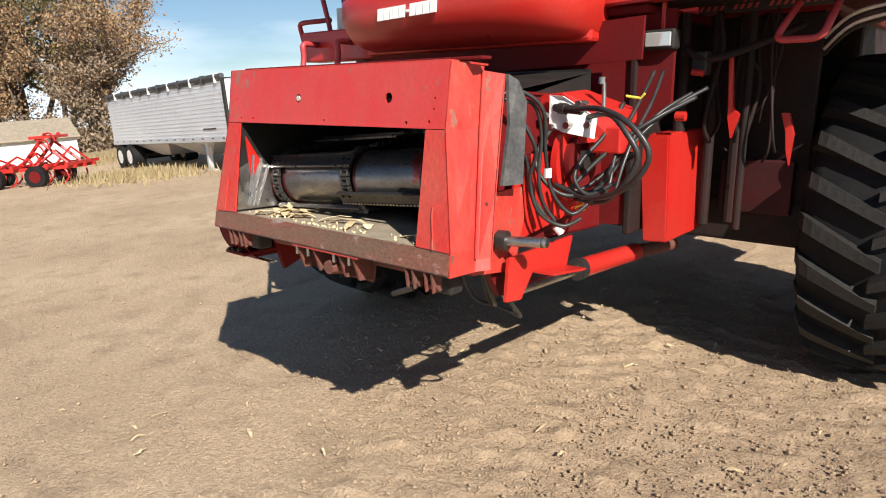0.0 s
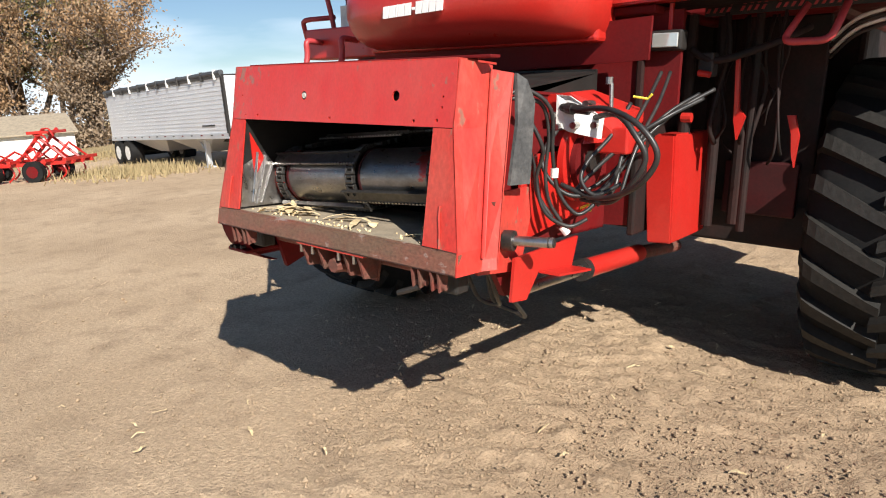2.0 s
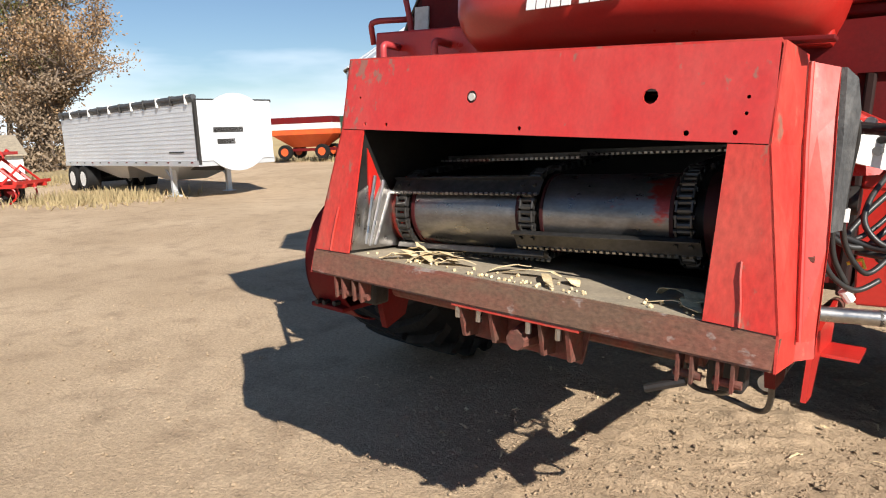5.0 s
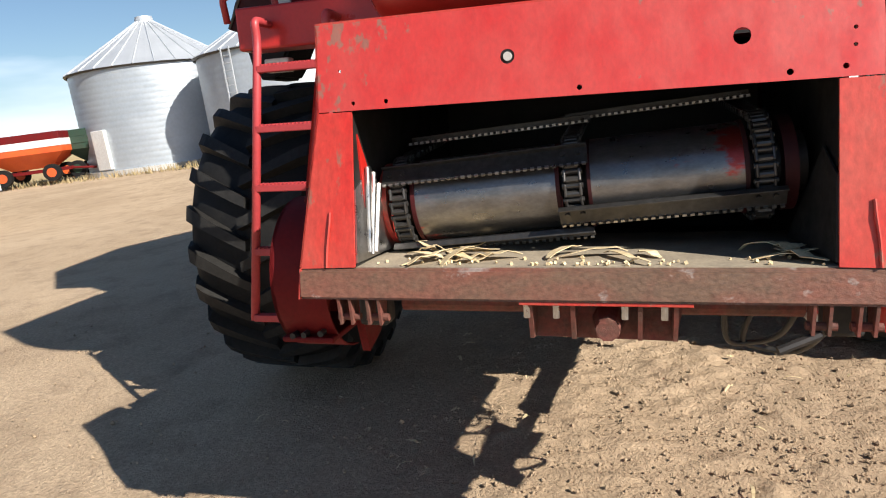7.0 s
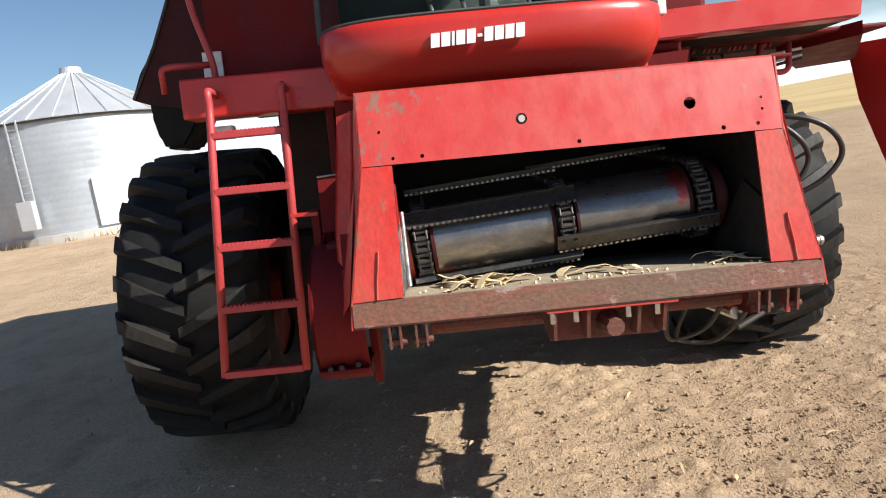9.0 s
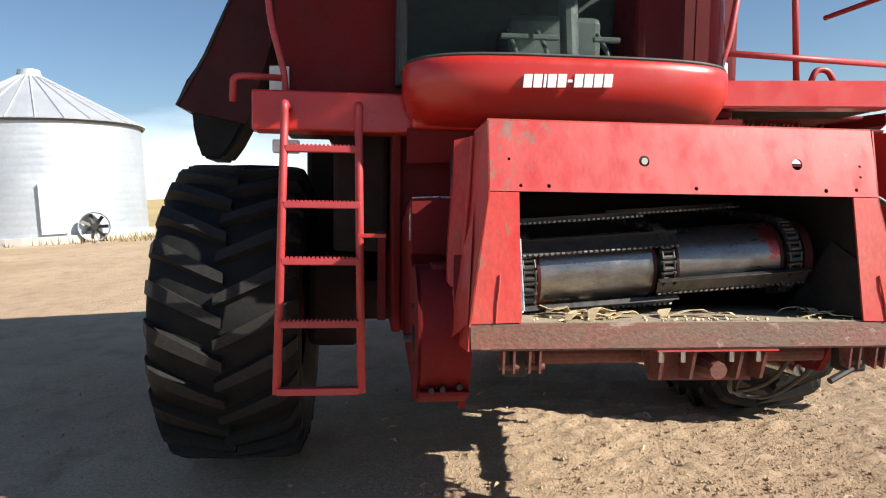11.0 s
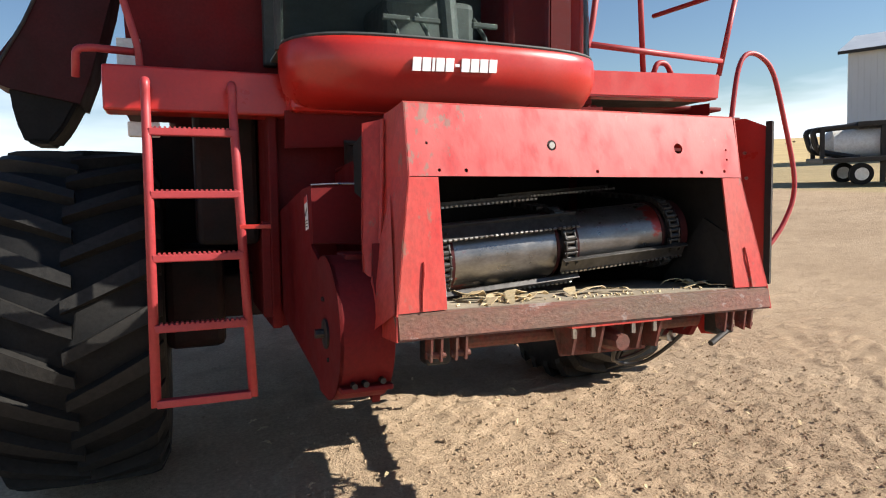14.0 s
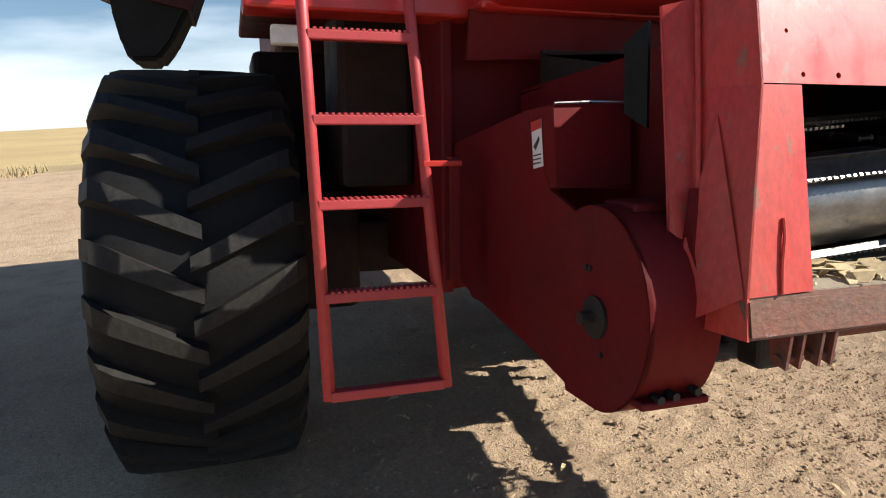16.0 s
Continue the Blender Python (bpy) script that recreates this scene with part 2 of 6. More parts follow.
def dirt_mat():
    m = bpy.data.materials.new("dry_dirt")
    m.use_nodes = True
    t = m.node_tree
    b = t.nodes["Principled BSDF"]
    b.inputs["Roughness"].default_value = 0.95
    b.inputs["Specular IOR Level"].default_value = 0.15
    link = t.links.new
    tc = t.nodes.new("ShaderNodeTexCoord")

    def tex(s, d=6.0, r=0.6):
        n = t.nodes.new("ShaderNodeTexNoise")
        n.inputs["Scale"].default_value = s
        n.inputs["Detail"].default_value = d
        n.inputs["Roughness"].default_value = r
        link(tc.outputs["Object"], n.inputs["Vector"])
        return n.outputs["Fac"]

    def rng(src, a, c, lo, hi):
        n = t.nodes.new("ShaderNodeMapRange")
        for k, v in zip(("From Min", "From Max", "To Min", "To Max"), (a, c, lo, hi)):
            n.inputs[k].default_value = v
        link(src, n.inputs["Value"])
        return n.outputs["Result"]

    def mix(fac, a, c, mode="MIX"):
        n = t.nodes.new("ShaderNodeMix")
        n.data_type = "RGBA"
        n.blend_type = mode
        if isinstance(fac, float):
            n.inputs["Factor"].default_value = fac
        else:
            link(fac, n.inputs["Factor"])
        for key, v in (("A", a), ("B", c)):
            if isinstance(v, tuple):
                n.inputs[key].default_value = (*v, 1)
            else:
                link(v, n.inputs[key])
        return n.outputs["Result"]

    near = mix(rng(tex(0.35), 0.4, 0.62, 0.0, 1.0), (0.43, 0.312, 0.203), (0.51, 0.378, 0.252))
    near = mix(rng(tex(2.6), 0.5, 0.72, 0.0, 0.6), near, (0.27, 0.19, 0.125))
    near = mix(1.0, near, rng(tex(38.0, 5.0, 0.7), 0.25, 0.75, 0.66, 1.30), "MULTIPLY")
    near = mix(rng(tex(60.0, 2.0), 0.70, 0.74, 0.0, 0.55), near, (0.60, 0.52, 0.38))
    sx = t.nodes.new("ShaderNodeSeparateXYZ")
    link(tc.outputs["Object"], sx.inputs["Vector"])
    churn = t.nodes.new("ShaderNodeMath")
    link(rng(sx.outputs["X"], -0.7, 1.5, 0.0, 0.8), churn.inputs[0])
    link(rng(tex(1.7), 0.3, 0.7, -0.25, 0.25), churn.inputs[1])
    near = mix(rng(churn.outputs["Value"], 0.1, 0.9, 0.0, 0.48), near, (0.27, 0.19, 0.122))
    # stubble field beyond the yard
    field = mix(rng(tex(0.05), 0.4, 0.6, 0.0, 1.0), (0.50, 0.38, 0.19), (0.42, 0.31, 0.16))
    grass = mix(rng(tex(0.5), 0.35, 0.65, 0.0, 1.0), (0.38, 0.29, 0.16), (0.30, 0.235, 0.13))
    at = t.nodes.new("ShaderNodeAttribute")
    at.attribute_name = "yard"
    edge = t.nodes.new("ShaderNodeMath")
    edge.inputs[1].default_value = 1.0
    wob = rng(tex(0.3), 0.2, 0.8, -0.18, 0.18)
    link(at.outputs["Fac"], edge.inputs[0])
    link(wob, edge.inputs[1])
    col = mix(rng(edge.outputs["Value"], 0.45, 0.55, 0.0, 1.0), near, grass)
    col = mix(rng(edge.outputs["Value"], 1.35, 1.5, 0.0, 1.0), col, field)
    link(col, b.inputs["Base Color"])
    bp = t.nodes.new("ShaderNodeBump")
    bp.inputs["Strength"].default_value = 1.0
    bp.inputs["Distance"].default_value = 0.02
    hs = t.nodes.new("ShaderNodeMath")
    link(tex(26.0, 8.0, 0.7), hs.inputs[0])
    link(rng(tex(70.0, 3.0), 0.0, 1.0, 0.0, 0.5), hs.inputs[1])
    link(hs.outputs["Value"], bp.inputs["Height"])
    link(bp.outputs["Normal"], b.inputs["Normal"])
    return m


DIRT = dirt_mat()


# ---------- mesh helpers ----------
def part(name, bm, material, parent=None, label="", smooth=False, at=None):
    me = bpy.data.meshes.new(name)
    bmesh.ops.recalc_face_normals(bm, faces=bm.faces)
    if smooth:
        for f in bm.faces:
            f.smooth = True
    bm.to_mesh(me)
    bm.free()
    me.materials.append(material)
    ob = new(name, me)
    if smooth == "auto":
        me.set_sharp_from_angle(angle=radians(35))
    if parent is not None:
        ob.parent = parent
    if at is not None:
        ob.matrix_basis = at
    if label:
        ob["label"] = label
    return ob


def share(name, me, parent, at, label=""):
    ob = new(name, me)
    ob.parent = parent
    ob.matrix_basis = at
    if label:
        ob["label"] = label
    return ob


def empty(name, at=None, parent=None):
    ob = new(name)
    ob.empty_display_size = 0.1
    if at is not None:
        ob.matrix_basis = at
    if parent is not None:
        ob.parent = parent
    return ob


def box(bm, lo, hi, bevel=0.0, m=None):
    r = bmesh.ops.create_cube(bm, size=1.0)
    vs = r["verts"]
    lo, hi = Vector(lo), Vector(hi)
    for v in vs:
        v.co = Vector(lo[i] + (v.co[i] + 0.5) * (hi[i] - lo[i]) for i in range(3))
    if bevel:
        es = list({e for v in vs for e in v.link_edges})
        out = bmesh.ops.bevel(bm, geom=es, offset=bevel, segments=2, profile=0.5, affect="EDGES")
        vs = list({v for f in out["faces"] for v in f.verts} | {v for v in vs if v.is_valid})
    if m is not None:
        bmesh.ops.transform(bm, matrix=m, verts=[v for v in vs if v.is_valid])
    return bm


def cyl(bm, a, b, r, r2=None, seg=16, caps=True):
    a, b = Vector(a), Vector(b)
    d = b - a
    q = d.to_track_quat("Z", "Y").to_matrix().to_4x4()
    bmesh.ops.create_cone(bm, cap_ends=caps, segments=seg, radius1=r, radius2=r if r2 is None else r2, depth=d.length,
                          matrix=Matrix.Translation((a + b) / 2) @ q)
    return bm


def tube(bm, pts, r, seg=8, closed=False):
    """A round bar swept along a smooth line through pts."""
    pts = [Vector(p) for p in pts]
    rings = []
    n = len(pts)
    up = None
    for i, p in enumerate(pts):
        d = (pts[min(i + 1, n - 1)] - pts[max(i - 1, 0)]).normalized()
        if up is None:
            up = Vector((0, 0, 1)) if abs(d.z) < 0.9 else Vector((1, 0, 0))
        x = d.cross(up).normalized()
        y = x.cross(d).normalized()
        up = y
        rr = r[i] if isinstance(r, (list, tuple)) else r
        rings.append([bm.verts.new(p + rr * (math.cos(2 * math.pi * k / seg) * x + math.sin(2 * math.pi * k / seg) * y)) for k in range(seg)])
    for a, b in zip(rings, rings[1:]):
        for k in range(seg):
            bm.faces.new((a[k], a[(k + 1) % seg], b[(k + 1) % seg], b[k]))
    bm.faces.new(rings[0])
    bm.faces.new(rings[-1][::-1])
    return bm


def smooth_line(pts, steps=6):
    """Catmull-Rom through pts."""
    pts = [Vector(p) for p in pts]
    out = []
    for i in range(len(pts) - 1):
        p0, p1, p2, p3 = pts[max(i - 1, 0)], pts[i], pts[i + 1], pts[min(i + 2, len(pts) - 1)]
        for k in range(steps):
            u = k / steps
            out.append(0.5 * ((2 * p1) + (p2 - p0) * u + (2 * p0 - 5 * p1 + 4 * p2 - p3) * u * u + (3 * p1 - p0 - 3 * p2 + p3) * u ** 3))
    out.append(pts[-1])
    return out


def rounded(pts, radius, steps=5):
    """A bent pipe line: straight runs with rounded corners."""
    pts = [Vector(p) for p in pts]
    out = [pts[0]]
    for a, b, c in zip(pts, pts[1:], pts[2:]):
        r = min(radius, (a - b).length * 0.45, (c - b).length * 0.45)
        s, e = b + (a - b).normalized() * r, b + (c - b).normalized() * r
        for k in range(steps + 1):
            u = k / steps
            out.append((1 - u) ** 2 * s + 2 * u * (1 - u) * b + u * u * e)
    out.append(pts[-1])
    return out


def slab(bm, pts, thick, direction=None):
    """A plate: the flat outline pts, made thick along its normal (or direction)."""
    pts = [Vector(p) for p in pts]
    if direction is None:
        nrm = (pts[1] - pts[0]).cross(pts[2] - pts[1]).normalized()
    else:
        nrm = Vector(direction).normalized()
    a = [bm.verts.new(p) for p in pts]
    b = [bm.verts.new(p + nrm * thick) for p in pts]
    bm.faces.new(a)
    bm.faces.new(b[::-1])
    for i in range(len(pts)):
        j = (i + 1) % len(pts)
        bm.faces.new((a[i], b[i], b[j], a[j]))
    return bm


def fresh():
    return bmesh.new()


def one(fn, *args, **kw):
    bm = bmesh.new()
    fn(bm, *args, **kw)
    return bm


# ---------- ground ----------
def ease(u):
    u = min(max(u, 0.0), 1.0)
    return u * u * (3 - 2 * u)


def ground_height(x, y):
    """Yard level: nearly flat, a little lower on one side, rising to the bins and then to the open fields."""
    r = math.hypot(x, y - 1.0)
    near = -0.10 - 0.13 * ease(x / 2.2)
    far = -0.08 + 0.45 * ease((y - 10) / 12) + 0.25 * ease((x - 6) / 10)
    z = near + (far - near) * ease((r - 4.5) / 13.0)
    north = min(max(1.5 * y / (r + 0.1), 0.0), 1.0)
    z += 0.0130 * max(0.0, min(r, 600.0) - 60.0) * north
    # a low ridge beyond the fields
    return z + 0.018 * max(0.0, min(r, 900.0) - 420.0) * ease((x / (r + 0.1) - 0.35) / 0.25)


def ground():
    def axis(lo, hi, step):
        inner = np.arange(lo, hi + step / 2, step)
        grow = [step * 1.6]
        while grow[-1] < 2500:
            grow.append(grow[-1] * 1.065 + step)
        outer = np.array(grow)
        return np.concatenate([lo - outer[::-1], inner, hi + outer])

    xs, ys = axis(-2.8, 4.0, 0.028), axis(-1.5, 3.8, 0.028)
    nx, ny = len(xs), len(ys)
    verts, yard = [], []
    for j in range(ny):
        y = float(ys[j])
        for i in range(nx):
            x = float(xs[i])
            z = ground_height(x, y)
            r = math.hypot(x, y)
            if r < 14:
                p = Vector((x, y, 0.0))
                fade = min(1.0, (14 - r) / 8)
                soft = 0.16 + 0.84 / (1 + math.exp(-(x * 1.1 + (y - 0.6) * 0.25 + 0.35) * 2.2))
                n1 = noise.noise(p * 1.3) * 0.009 + noise.noise(p * 4.1) * 0.010 * soft
                c = noise.noise(Vector((x * 5 + y * 3.2, y * 9 - x * 3, 3.0)))
                clod = max(c - 0.08, 0.0) * 0.056 * soft
                fine = noise.noise(p * 17.0) * 0.010 * soft + abs(noise.noise(p * 9.0 + Vector((7, 3, 1)))) * 0.009 * soft
                # old chevron tyre prints beside the throat
                if 0.1 < x < 2.6 and 0.2 < y < 3.4:
                    lane = abs((x - 0.1) % 1.25 - 0.62)
                    wave = math.sin(6.2832 * (y + 0.75 * lane) / 0.21)
                    n1 += max(wave, -0.2) * 0.011 * max(0.0, min(1.0, (0.5 - lane) * 8)) * max(0.0, 0.55 + noise.noise(p * 1.1 + Vector((4, 0, 0))))
                z += fade * (n1 + clod + fine - 0.012)
            verts.append((x, y, z))
            # 0 in the bare yard, 1 on the grass edge, 2 on the stubble
            e = 0.0
            if y > 22 + 0.25 * x * (1 if x < 0 else 0):
                e = min((y - 22) / 6, 2.0)
            if x < -31:
                e = max(e, min((-31 - x) / 6, 1.1))
            if x > 14:
                e = max(e, min((x - 14) / 8, 1.1) if y < 40 else 2.0)
            if r > 75:
                e = 2.0
            yard.append(e)
    faces = [(j * nx + i, j * nx + i + 1, (j + 1) * nx + i + 1, (j + 1) * nx + i) for j in range(ny - 1) for i in range(nx - 1)]
    me = bpy.data.meshes.new("ground")
    me.from_pydata(verts, [], faces)
    att = me.attributes.new("yard", "FLOAT", "POINT")
    att.data.foreach_set("value", yard)
    me.polygons.foreach_set("use_smooth", [True] * len(faces))
    me.materials.append(DIRT)
    ob = new("ground", me)
    tagged(ob, "bare trampled tan dirt farmyard with clods and husk scraps", "ground", kind="structure")


ground()


# ---------- the combine harvester ----------
combine = empty("combine_harvester", SLOPE.copy())
tagged(combine, "red combine harvester with bare feeder throat parked on dirt", "combine harvester")


def face_y(z, back=0.0):
    """The feeder's front face leans: its foot stands forward."""
    return 0.165 * (z - 1.587) + back


def F(x, z, back=0.0):
    return Vector((x, face_y(z, back), z))


def holed_panel(bm, corners, holes, thick):
    """A four-cornered plate in the face with round holes through it. corners: (x, z); holes: (x, z, r)."""
    edges = []
    vs = [bm.verts.new(F(x, z)) for x, z in corners]
    for a, b in zip(vs, vs[1:] + vs[:1]):
        edges.append(bm.edges.new((a, b)))
    for x, z, r in holes:
        ring = [bm.verts.new(F(x + r * math.cos(k * math.pi / 6), z + r * math.sin(k * math.pi / 6))) for k in range(12)]
        for a, b in zip(ring, ring[1:] + ring[:1]):
            edges.append(bm.edges.new((a, b)))
    out = bmesh.ops.triangle_fill(bm, use_beauty=True, use_dissolve=False, edges=edges)
    fs = [g for g in out["geom"] if isinstance(g, bmesh.types.BMFace)]
    ext = bmesh.ops.extrude_face_region(bm, geom=fs)
    bmesh.ops.translate(bm, vec=(0, thick, 0), verts=[g for g in ext["geom"] if isinstance(g, bmesh.types.BMVert)])
    return bm


def feeder_house():
    fh = empty("feeder_house", parent=combine)
    fh["label"] = "worn red feeder house with an open throat"
    # face panel with its holes
    holes = [(-0.17, 1.702, 0.020), (0.413, 1.702, 0.021), (-0.62, 1.607, 0.006), (-0.52, 1.607, 0.007), (0.02, 1.607, 0.007),
             (0.52, 1.607, 0.008), (0.64, 1.612, 0.007), (0.66, 1.66, 0.005), (0.66, 1.70, 0.005), (-0.66, 1.70, 0.005)]
    part("face_panel", one(holed_panel, [(-0.735, 1.587), (0.727, 1.587), (0.715, 1.835), (-0.735, 1.835)], holes, 0.008), RED_FACE, fh,
         "scuffed red sheet with bolt holes")
    part("top_plate", one(slab, [(-0.735, 0.042, 1.833), (0.715, 0.042, 1.833), (0.70, 0.30, 1.82), (-0.72, 0.30, 1.82)], 0.008), RED_WORN, fh)
    part("top_flange", one(box, (-0.70, 0.10, 1.838), (0.82, 0.16, 1.850), 0.003), RED_SHADED, fh)
    part("house_top", one(slab, [(-0.68, 0.30, 1.72), (0.68, 0.30, 1.72), (0.68, 1.35, 1.67), (-0.68, 1.35, 1.67)], 0.012), RED_SHADED, fh)
    for s in (-1, 1):
        w = 0.735 if s < 0 else 0.727
        part("cheek_panel", one(slab, [F(s * w, 1.584), F(s * 0.626, 1.584), F(s * 0.628, 1.14), F(s * 0.806, 1.136)], 0.008, (0, 1, 0)), RED_WORN, fh)
        # seam on the cheek
        part("seam", one(tube, [F(s * 0.70, 1.30, -0.003), F(s * 0.703, 1.26, -0.006), F(s * 0.712, 1.20, -0.004), F(s * 0.716, 1.14, -0.003)], 0.004, 6), RED_WORN, fh)
        # wing folded back from the face, and the ear flange
        bm = fresh()
        slab(bm, [F(s * w, 1.835), F(s * w, 1.585), (s * 0.775, 0.155, 1.585), (s * 0.755, 0.20, 1.815)], 0.006, (-s, 0, 0))
        slab(bm, [F(s * w, 1.585), F(s * 0.806, 1.136), (s * 0.826, 0.06, 1.136), (s * 0.775, 0.155, 1.585)], 0.006, (-s, 0, 0))
        slab(bm, [F(s * 0.806, 1.136), F(s * 0.812, 1.046), (s * 0.83, 0.04, 1.046), (s * 0.826, 0.06, 1.136)], 0.006, (-s, 0, 0))
        part("wing_panel", bm, RED_WORN, fh)
        part("ear_flange", one(slab, [(s * 0.752, 0.20, 1.80), (s * 0.825, 0.235, 1.785), (s * 0.862, 0.13, 1.36), (s * 0.868, 0.09, 1.05), (s * 0.826, 0.04, 1.046),
                               (s * 0.772, 0.155, 1.585)], 0.008, (0, 1, 0)), RED_WORN, fh)
        part("fold_bead", one(tube, [(s * 0.765, 0.183, 1.795), (s * 0.782, 0.142, 1.585), (s * 0.836, 0.04, 1.10)], 0.007, 8), RED_WORN, fh)
        part("side_wall", one(slab, [(s * 0.67, 0.10, 1.72), (s * 0.67, 0.9, 1.70), (s * 0.67, 1.35, 1.66), (s * 0.67, 1.35, 0.99), (s * 0.67, 0.02, 1.05)], 0.012), RED_SHADED, fh)
        part("throat_wall", one(slab, [F(s * 0.632, 1.586, 0.012), F(s * 0.632, 1.14, 0.012), (s * 0.66, 1.2, 1.05), (s * 0.66, 1.2, 1.8)], 0.006), THROAT_SHADED, fh)
    # right cheek's bright worn edge and liner inside the throat
    part("liner", one(slab, [F(0.628, 1.36, 0.01), F(0.628, 1.15, 0.01), (0.60, 0.32, 1.14), (0.628, 0.10, 1.42)], 0.005, (-1, 0, 0)), BLACK_IRON, fh)
    part("liner", one(slab, [F(-0.628, 1.36, 0.01), F(-0.628, 1.15, 0.01), (-0.60, 0.30, 1.14), (-0.628, 0.10, 1.42)], 0.005, (1, 0, 0)), STEEL, fh, "bright worn steel guide")
    part("gusset", one(slab, [(-0.772, 0.085, 1.52), F(-0.81, 1.136, 0.004), (-0.862, 0.045, 1.06), (-0.852, 0.085, 1.20)], 0.006, (0, 1, 0)), RED_WORN, fh)
    gr = part("grommet", one(cyl, F(-0.17, 1.702, 0.004), F(-0.17, 1.702, 0.014), 0.024, seg=20), BLACK_IRON, fh)
    # pale disc that fills the middle of the hole
    part("pin_end", one(cyl, F(-0.169, 1.702, -0.002), F(-0.169, 1.702, 0.010), 0.012, seg=16), CONCRETE, gr, "pale grey disc in the face hole")
    # loose guard and rods inside the throat's end
    part("red_guard", one(slab, [(-0.622, 0.02, 1.52), (-0.622, 0.09, 1.40), (-0.622, 0.10, 1.30), (-0.622, 0.03, 1.30)], 0.006), RED, fh)
    for y0, y1, z0, z1 in ((0.02, 0.10, 1.16, 1.40), (0.05, 0.14, 1.16, 1.36), (0.0, 0.05, 1.17, 1.42)):
        part("rod", one(cyl, (-0.605, y0, z0), (-0.612, y1, z1), 0.007, seg=8), STEEL, fh)
    # lip
    bm = fresh()
    slab(bm, [F(-0.81, 1.046, -0.004), F(0.81, 1.046, -0.004), F(0.81, 1.136, -0.004), F(-0.81, 1.136, -0.004)], 0.085, (0, 1, 0))
    bmesh.ops.bevel(bm, geom=list(bm.edges), offset=0.008, segments=2, affect="EDGES")
    part("lip_beam", bm, RUST, fh, "rusty scraped steel lip beam")
    part("throat_floor", one(slab, [(-0.63, -0.06, 1.139), (0.63, -0.06, 1.139), (0.65, 0.55, 1.115), (-0.65, 0.55, 1.115)], 0.02, (0, 0, -1)), PAN, fh, "dusty steel throat floor")
    part("throat_roof", one(slab, [(-0.66, 0.02, 1.66), (0.66, 0.02, 1.66), (0.66, 1.2, 1.80), (-0.66, 1.2, 1.80)], 0.01), THROAT_SHADED, fh)
    part("throat_back", one(box, (-0.66, 1.2, 1.0), (0.66, 1.22, 1.82)), THROAT_SHADED, fh)
    part("throat_belly", one(slab, [(-0.66, 0.5, 1.117), (0.66, 0.5, 1.117), (0.66, 1.2, 1.02), (-0.66, 1.2, 1.02)], 0.02, (0, 0, -1)), THROAT_SHADED, fh)
    part("bottom_plate", one(slab, [(-0.67, 0.0, 1.05), (0.67, 0.0, 1.05), (0.67, 1.35, 0.99), (-0.67, 1.35, 0.99)], 0.012, (0, 0, 1)), RED_SHADED, fh)


feeder_house()

DRUM_R = 0.132
CHAIN_X = (-0.553, -0.013, 0.500)


